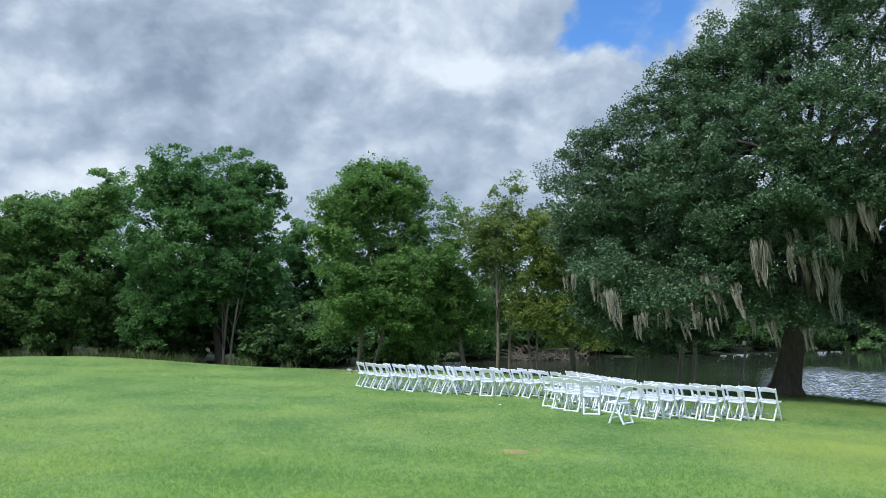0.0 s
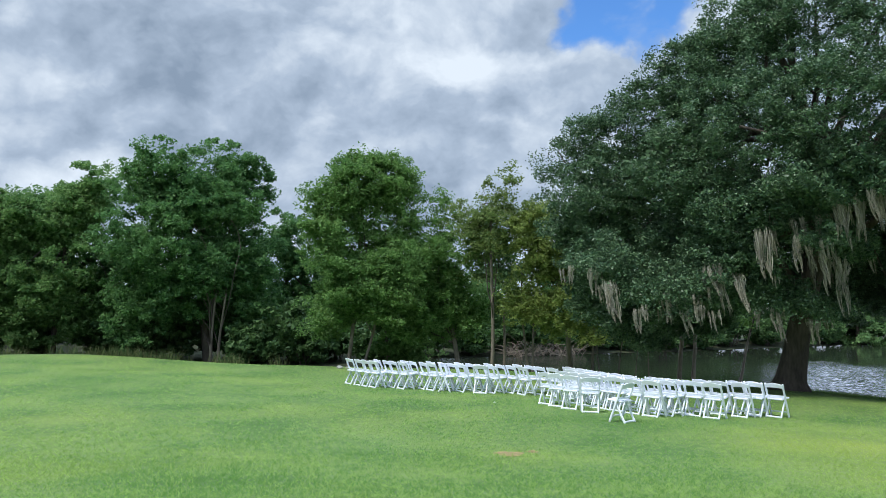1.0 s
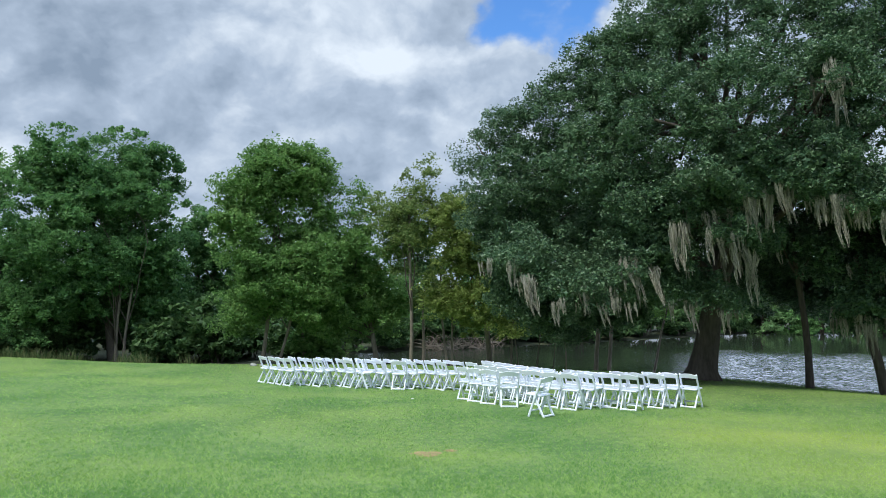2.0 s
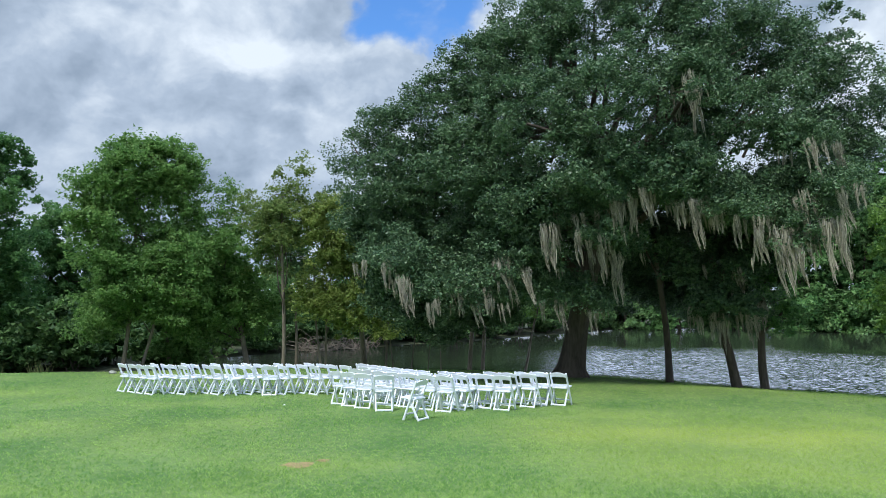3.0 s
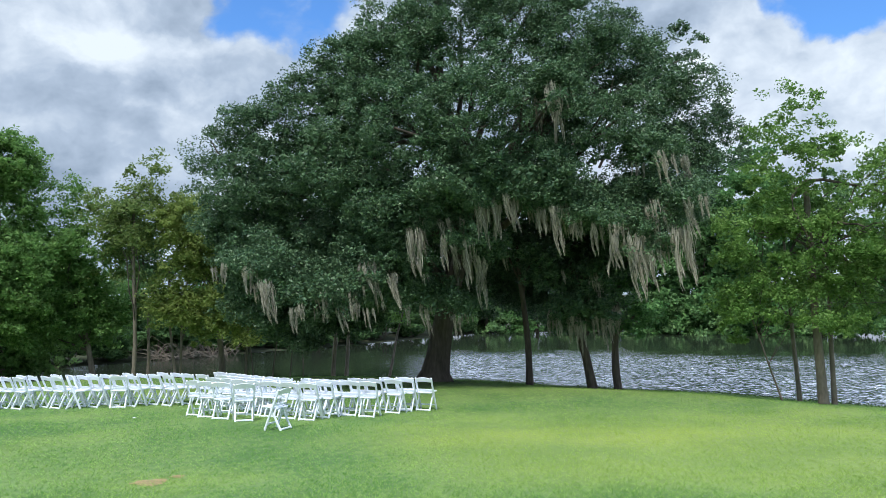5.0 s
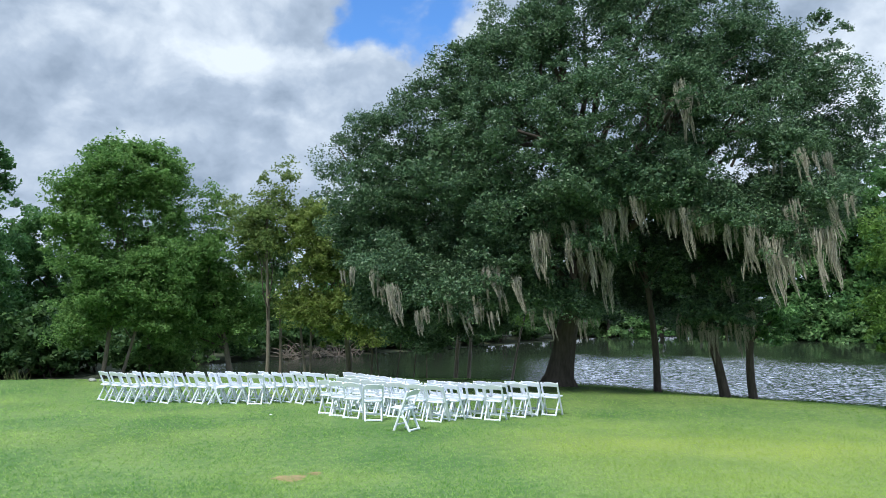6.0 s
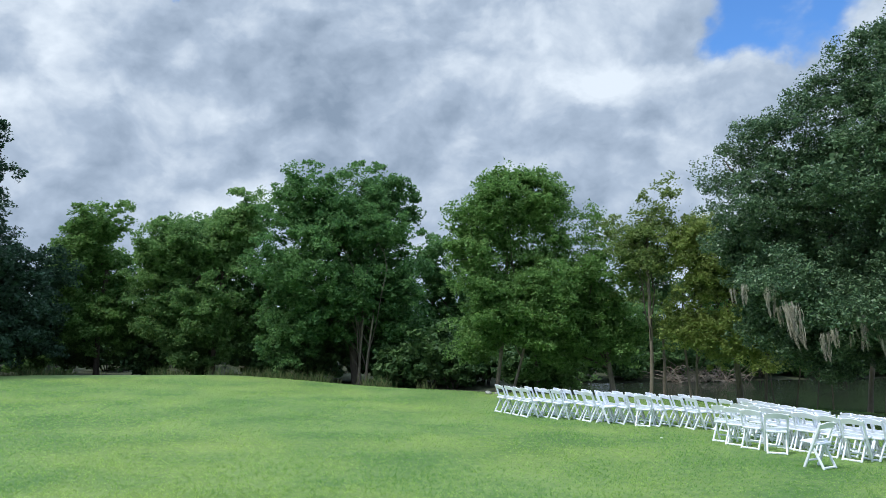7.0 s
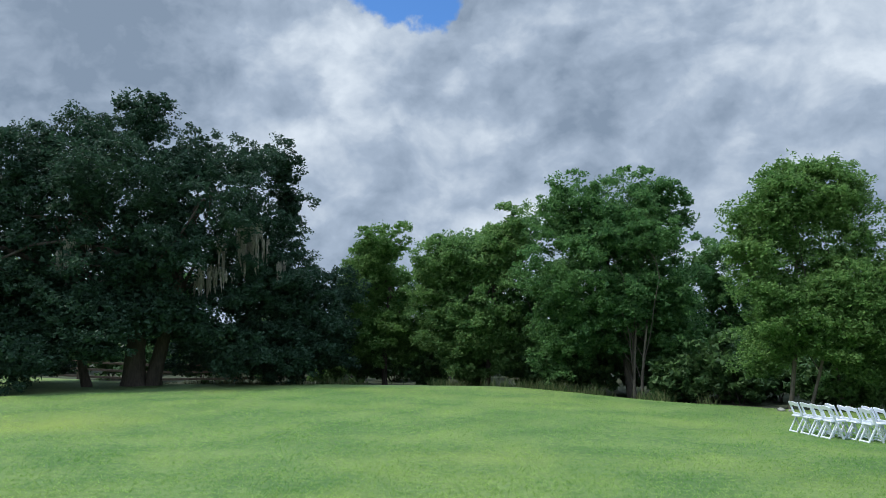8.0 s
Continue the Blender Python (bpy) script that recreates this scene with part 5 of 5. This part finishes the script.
tall = gr.uniform(0.014, 0.036, n) * (1 + 0.3 * patchy)
wide = 0.003 + 0.00030 * r
ang = gr.uniform(0, np.pi, n)
over = tall * gr.uniform(0.8, 3.0, n) * gr.choice([-1.0, 1.0], n)
lean = np.stack([-np.sin(ang), np.cos(ang)], 1) * over[:, None] + gr.normal(0, 0.4, (n, 2)) * tall[:, None]
v = np.empty((n, 3, 3))
v[:, 0] = np.stack([px - wide * np.cos(ang), py - wide * np.sin(ang), pz + 0.001], 1)
v[:, 1] = np.stack([px + wide * np.cos(ang), py + wide * np.sin(ang), pz + 0.001], 1)
v[:, 2] = np.stack([px + lean[:, 0], py + lean[:, 1], pz + tall], 1)
tagged(new("grass", mesh_from("grass", v.reshape(-1, 3), np.arange(3 * n).reshape(n, 3), [GRASS_BLADE])), "short mown grass blades covering the lawn", "grass", kind="stuff")

# added strip of longer grass; its dark colour stands for shade on the bank
BANK_GRASS = material("bank_grass", (0.030, 0.068, 0.016), (0.085, 0.150, 0.035), 0.8, 0.5, 3.0, 0, 0, island=0.3, through_light=0.35, spec=0.2)
bn = 60000
bx, by = gr.uniform(6, 24, bn), gr.uniform(12, 34, bn)
bd = seg_distance(bx, by, SHORE_NEAR + SHORE_FAR, True)
near_bank = ~in_lake(bx, by) & (bd < 0.15 + 1.0 * gr.random(bn)) & (np.hypot(bx, by) < 36)
bx, by = bx[near_bank], by[near_bank]
bn = len(bx)
bz = ground_z(bx, by)
long = gr.uniform(0.03, 0.09, bn) * (1 + 0.5 * np.sin(bx * 2.1) * np.sin(by * 1.7))
ba = gr.uniform(0, np.pi, bn)
bl = gr.normal(0, 0.6, (bn, 2)) * long[:, None]
bv = np.empty((bn, 3, 3))
bv[:, 0] = np.stack([bx - 0.016 * np.cos(ba), by - 0.016 * np.sin(ba), bz - 0.01], 1)
bv[:, 1] = np.stack([bx + 0.016 * np.cos(ba), by + 0.016 * np.sin(ba), bz - 0.01], 1)
bv[:, 2] = np.stack([bx + bl[:, 0], by + bl[:, 1], bz + long], 1)
tagged(new("bank_grass", mesh_from("bank_grass", bv.reshape(-1, 3), np.arange(3 * bn).reshape(bn, 3), [BANK_GRASS])), "longer grass along the water's edge, coloured dark for the bank's shade", "grass", kind="stuff")


# pale rank grass and weeds at the foot of the wood
RANK_GRASS = material("rank_grass", (0.05, 0.10, 0.034), (0.17, 0.19, 0.085), 0.85, 0.6, 4.0, 0, 0, island=0.6, through_light=0.35, spec=0.2)
en = 11000
ex = gr.uniform(-33, -6, en)
ey = np.interp(ex, [p[0] for p in LAWN_EDGE], [p[1] for p in LAWN_EDGE]) + gr.uniform(0.5, 2.6, en)
thick = np.sin(ex * 0.9 + 1.0) * np.sin(ex * 0.37) + 0.5 * np.sin(ex * 2.7)
rank = thick > gr.uniform(-0.5, 0.9, en)
ex, ey = ex[rank], ey[rank]
en = len(ex)
ez = ground_z(ex, ey)
stalk = gr.uniform(0.15, 0.55, en)
ea = gr.uniform(0, np.pi, en)
el = gr.normal(0, 0.35, (en, 2)) * stalk[:, None]
ev = np.empty((en, 3, 3))
ev[:, 0] = np.stack([ex - 0.014 * np.cos(ea), ey - 0.014 * np.sin(ea), ez - 0.02], 1)
ev[:, 1] = np.stack([ex + 0.014 * np.cos(ea), ey + 0.014 * np.sin(ea), ez - 0.02], 1)
ev[:, 2] = np.stack([ex + el[:, 0], ey + el[:, 1], ez + stalk], 1)
tagged(new("rank_grass", mesh_from("rank_grass", ev.reshape(-1, 3), np.arange(3 * en).reshape(en, 3), [RANK_GRASS])), "pale rank grass and weeds at the foot of the wood", "grass", kind="stuff")
